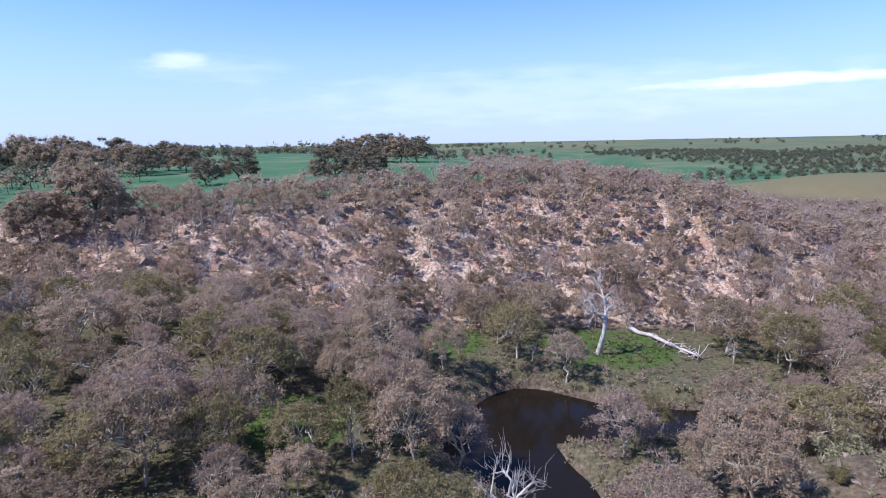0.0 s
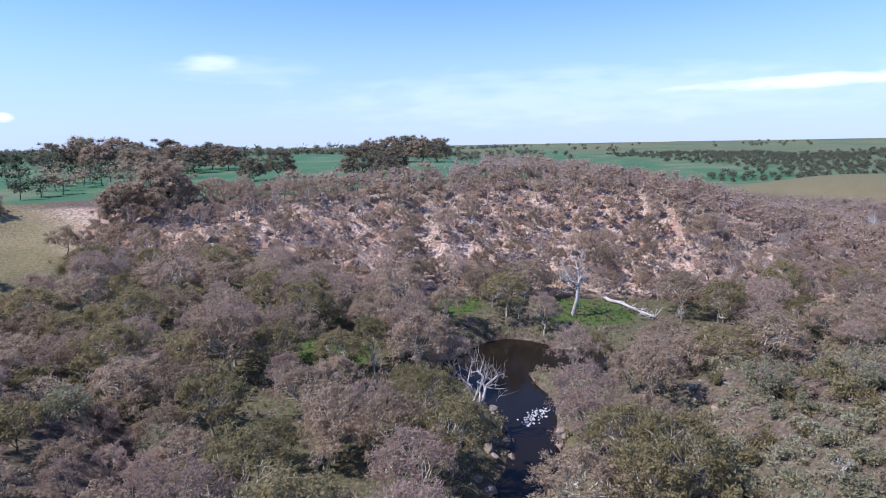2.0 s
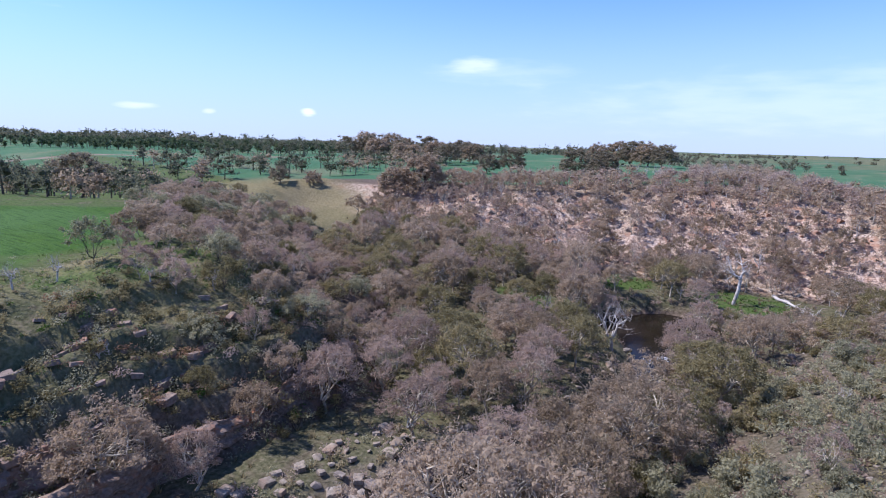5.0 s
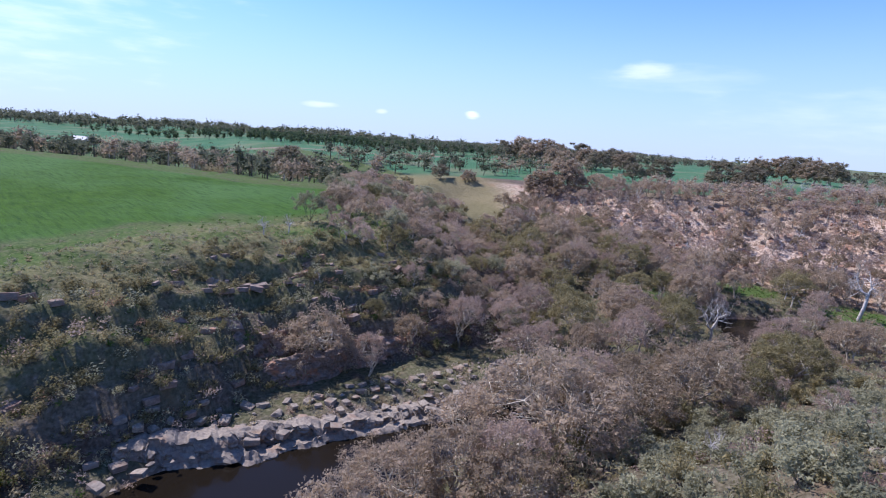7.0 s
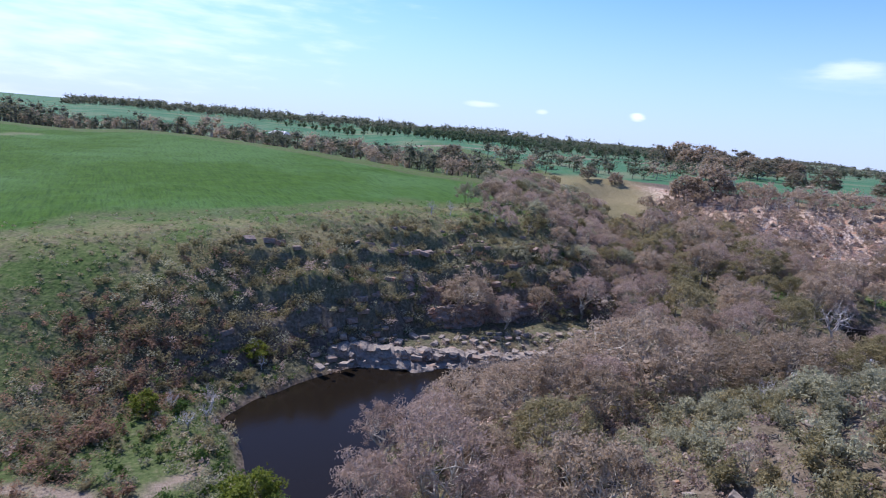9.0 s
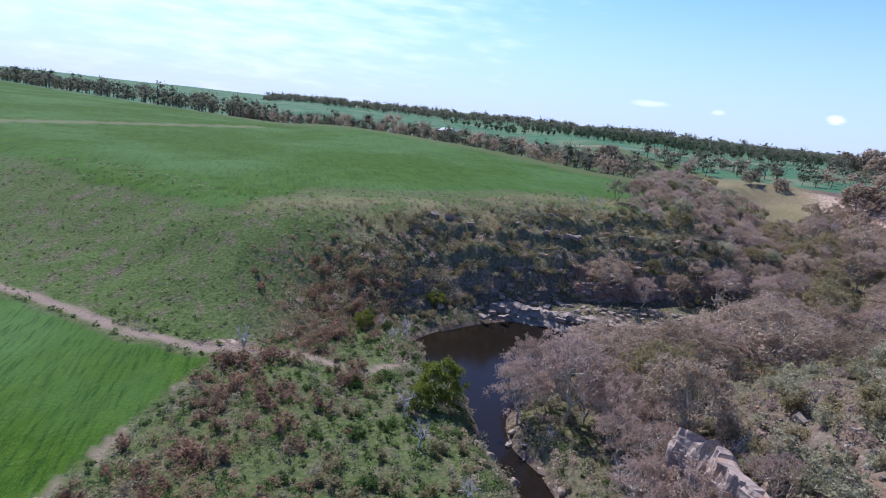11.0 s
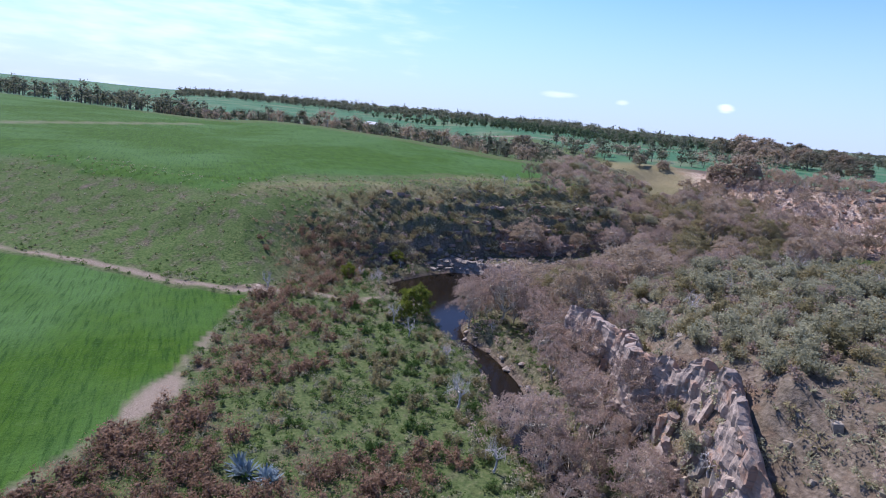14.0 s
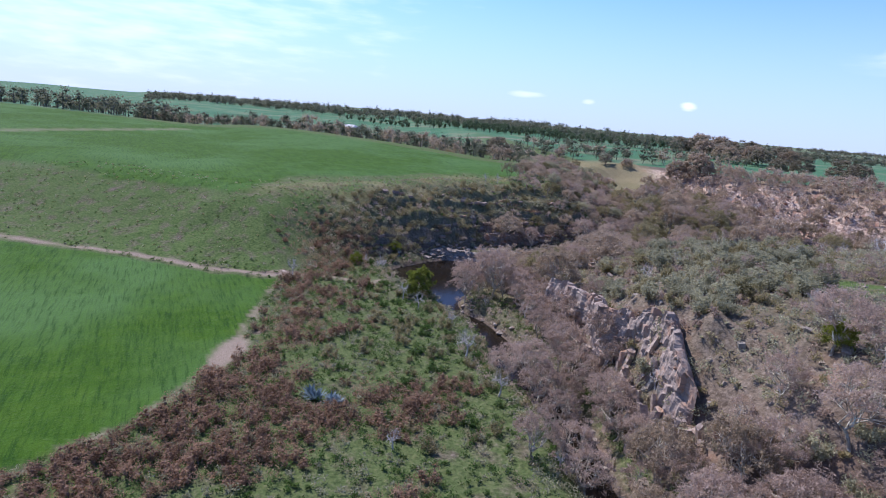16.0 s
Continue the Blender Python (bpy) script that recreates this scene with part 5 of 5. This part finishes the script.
column_shapes = [column(rng, GREY_ROCK) for _ in range(2)] + [column(rng, CRAG_ROCK) for _ in range(11)]
make_crag()
spots = scatter(2500, 26, 86, -66, -36, lambda x, y, i: (i["crag"] > 0.2) * 0.8, 1.5, 63)
rocks("crag_rubble", "broken pale blocks strewn over the crag", spots[:70], grey_slabs + pale_slabs[:2], (0.9, 0.7, 0.7), (8, 8), 84, 0.05)
ledge = tagged(new("rock_ledge"), "pale fractured bedrock ledge along the water", "rock")
rock_face("bedrock", [(-21.5, -49.5, 2.6, 3), (-19.8, -45, 3.4, 3.6), (-16.6, -38.5, 3.1, 3.3), (-17.2, -33, 2.6, 2.8), (-14.4, -28.5, 2.2, 2.4), (-13, -22.8, 2.0, 2.2), (-11.2, -17, 1.8, 2.0), (-9.2, -13.5, 1.6, 1.8), (-7.5, -8, 1.4, 1.6)], 4.5, 1.4, 0.8, 0.9, 0.35, PALE_ROCK, ledge, 51, 0.9, 0.26, False)
rock_face("bedrock", [(-19, -40, 1.5, 1.6), (-14.6, -37, 1.5, 1.6), (-13.6, -30, 1.3, 1.4), (-11.4, -23, 1.3, 1.4), (-9.4, -17, 1.2, 1.3), (-7.8, -12, 1.1, 1.2)], 3.0, 1.4, 0.8, 0.7, 0.6, PALE_ROCK, ledge, 57, 0.5, 0.26, False)
spots = scatter(2500, -26, -5, -50, 0, lambda x, y, i: ((i["left"] < 3) & (i["water"] > -0.6) & (i["water"] < 7) & (x < -6)) * 0.8, 1.3, 65)
r = np.random.default_rng(66)
for x, y, z in spots[:130]:
    k = r.uniform(0.4, 1.2)
    ob = new("rock", (pale_slabs + pale_stones)[r.integers(10)])
    ob.matrix_basis = pose(x, y, max(z, 1.6) + 0.15, r.normal(0, 7), r.normal(0, 7), r.uniform(0, 360)) @ Matrix.Diagonal((1.5 * k, 1.1 * k, 0.6 * k, 1))
    ob.parent = ledge
spots = scatter(1500, -14, 14, -16, 46, lambda x, y, i: (np.abs(i["water"]) < 2.5) * 0.8, 1.1, 67)
rocks("river_boulders", "pale boulders in and beside the rapids", spots[:150], pale_stones, (1.3, 1.0, 0.8), (0, 0), 68, 0.15)
def make_foam():
    """Broken white water where the river drops between the boulders."""
    r = np.random.default_rng(90)
    v, f = [], []
    for _ in range(240):
        u = r.uniform()
        x, y = (6.4 + r.normal(0, 0.6), 17 + 8 * u) if u < 0.6 else (6.2 + 2.6 * (u - 0.6) / 0.4 + r.normal(0, 0.6), 42 + 8 * (u - 0.6) + r.normal(0, 0.6))
        n, k = 6, len(v)
        rad = r.uniform(0.06, 0.24)
        v += [(x + rad * math.cos(a) * r.uniform(0.5, 1), y + rad * 1.4 * math.sin(a) * r.uniform(0.5, 1), WATER_Z + 0.02 + r.uniform(0, 0.08)) for a in np.linspace(0, 6.283, n, endpoint=False)]
        v.append((x, y, WATER_Z + 0.16))
        f += [(k + i, k + (i + 1) % n, k + n) for i in range(n)]
    tagged(new("white_water", raw_mesh("white_water", v, f, FOAM)), "broken white water in the rapids", "rapids", kind="stuff")


make_foam()
spots = scatter(900, 15, 80, -80, -50, lambda x, y, i: (np.abs(i["water"] - 0.6) < 1.6) * 0.6, 1.3, 69)
rocks("creek_stones", "pale stones along the creek bank", spots[:90], pale_stones, (1.2, 1.0, 0.7), (0, 0), 70, 0.2)


def scree_chance(x, y, i):
    u = i["left"] / i["run_l"]
    return (i["north"] & (u > 0) & (u < 0.9)) * (0.35 + 0.6 * smooth(-0.2, 0.4, fbm(x, y, 14, 3, 71)))


spots = scatter(4000, -60, 100, 78, 130, scree_chance, 1.7, 71)
rocks("scree_slope", "tilted grey and rusty slabs on the stony slope", spots[:300], grey_slabs + pale_slabs[:3] + rust_slabs[:1], (1.8, 0.9, 1.0), (18, 28), 72, 0.0, lambda x, y: 35)
spots = scatter(2500, 4, 100, -62, 60, lambda x, y, i: (i["right"] > 2) * smooth(-0.1, 0.5, fbm(x, y, 9, 3, 73)) * 0.8, 1.5, 73)
rocks("hill_stones", "scattered stones on the eastern hill", spots[:280], grey_stones + pale_stones[:2], (1.0, 0.8, 0.6), (0, 0), 74, 0.05)


def make_agave(x, y, size):
    r = np.random.default_rng(int(x))
    root = tagged(thing("agave", x, y, float(height(x, y)), 0, size), "clump of blue-grey agave rosettes on the flat", "agave", "agave clumps")
    for k in range(3):
        v, f = [], []
        cx, cy = r.uniform(-0.7, 0.7, 2)
        for j in range(26):
            a, up = r.uniform(0, 6.28), r.uniform(0.2, 1.3)
            d, s = np.array([math.cos(a), math.sin(a), 0]), np.array([-math.sin(a), math.cos(a), 0]) * 0.09
            p0 = np.array([cx, cy, 0.05])
            p1 = p0 + d * 0.45 * math.cos(up) + np.array([0, 0, 0.45 * math.sin(up)])
            p2 = p0 + d * 1.05 * math.cos(up) + np.array([0, 0, 0.95 * math.sin(up)])
            b = len(v)
            low = np.array([0, 0, -0.05])
            v += [p0 - s * 0.7, p0 + s * 0.7, p1 + s, p1 - s, p2, p1 + low]
            f += [(b, b + 1, b + 2), (b, b + 2, b + 3), (b + 3, b + 2, b + 4), (b, b + 5, b + 1), (b + 5, b + 3, b + 4), (b + 5, b + 4, b + 2)]
        part("rosette", raw_mesh("rosette", v, f, AGAVE_LEAF, False), root)


def make_house():
    """A small pale farmhouse on the far rise."""
    x, y = -376.0, 36.0
    root = tagged(thing("farmhouse", x, y, float(height(x, y)) - 0.3, 25), "small pale farmhouse with a low roof among trees", "house")
    wall, roof = bmesh.new(), bmesh.new()
    bmesh.ops.create_cube(wall, size=1, matrix=Matrix.Translation((0, 0, 1.6)) @ Matrix.Diagonal((16, 8, 3.2, 1)))
    ring = [roof.verts.new(p) for p in ((-8.6, -4.6, 3.1), (8.6, -4.6, 3.1), (8.6, 4.6, 3.1), (-8.6, 4.6, 3.1))]
    a, b = roof.verts.new((-6, 0, 5.4)), roof.verts.new((6, 0, 5.4))
    for f in ((ring[0], ring[1], b, a), (ring[2], ring[3], a, b), (ring[1], ring[2], b), (ring[3], ring[0], a), tuple(ring[::-1])):
        roof.faces.new(f)
    for name, bm, mat in (("wall", wall, PALE_ROCK), ("roof", roof, FOAM)):
        me = bpy.data.meshes.new(name)
        bm.to_mesh(me)
        bm.free()
        me.materials.append(mat)
        part(name, me, root)
    for k in range(3):
        w = bmesh.new()
        bmesh.ops.create_cube(w, size=1, matrix=Matrix.Translation((-5 + 5 * k, -4.03, 1.7)) @ Matrix.Diagonal((1.6, 0.1, 1.3, 1)))
        me = bpy.data.meshes.new("window")
        w.to_mesh(me)
        w.free()
        me.materials.append(WATER)
        part("window", me, root, "dark window pane")


make_house()
low_scrub("straw_heap", "heap of dry orange straw at the field corner", [(-135 + 3 * math.cos(k * 2.4) * (k % 5) / 2, 12 + 1.5 * math.sin(k * 2.4) * (k % 4) / 2, float(height(-135.0, 12.0))) for k in range(16)], STRAW, 1.4, 3.0, 60, 0.4, 89)
make_agave(48.3, -93.2, 1.5)
make_agave(50.2, -91.2, 1.2)
drop_models(bushes + scrub_brown + olive_gums + cliff_trees + big_gums + cliff_shrubs + gums + thin_gums + hill_gums + hill_thin + scrub + scrub_mauve + dead + shrubs + olive_shrubs + rusty + wattles + field_gums)
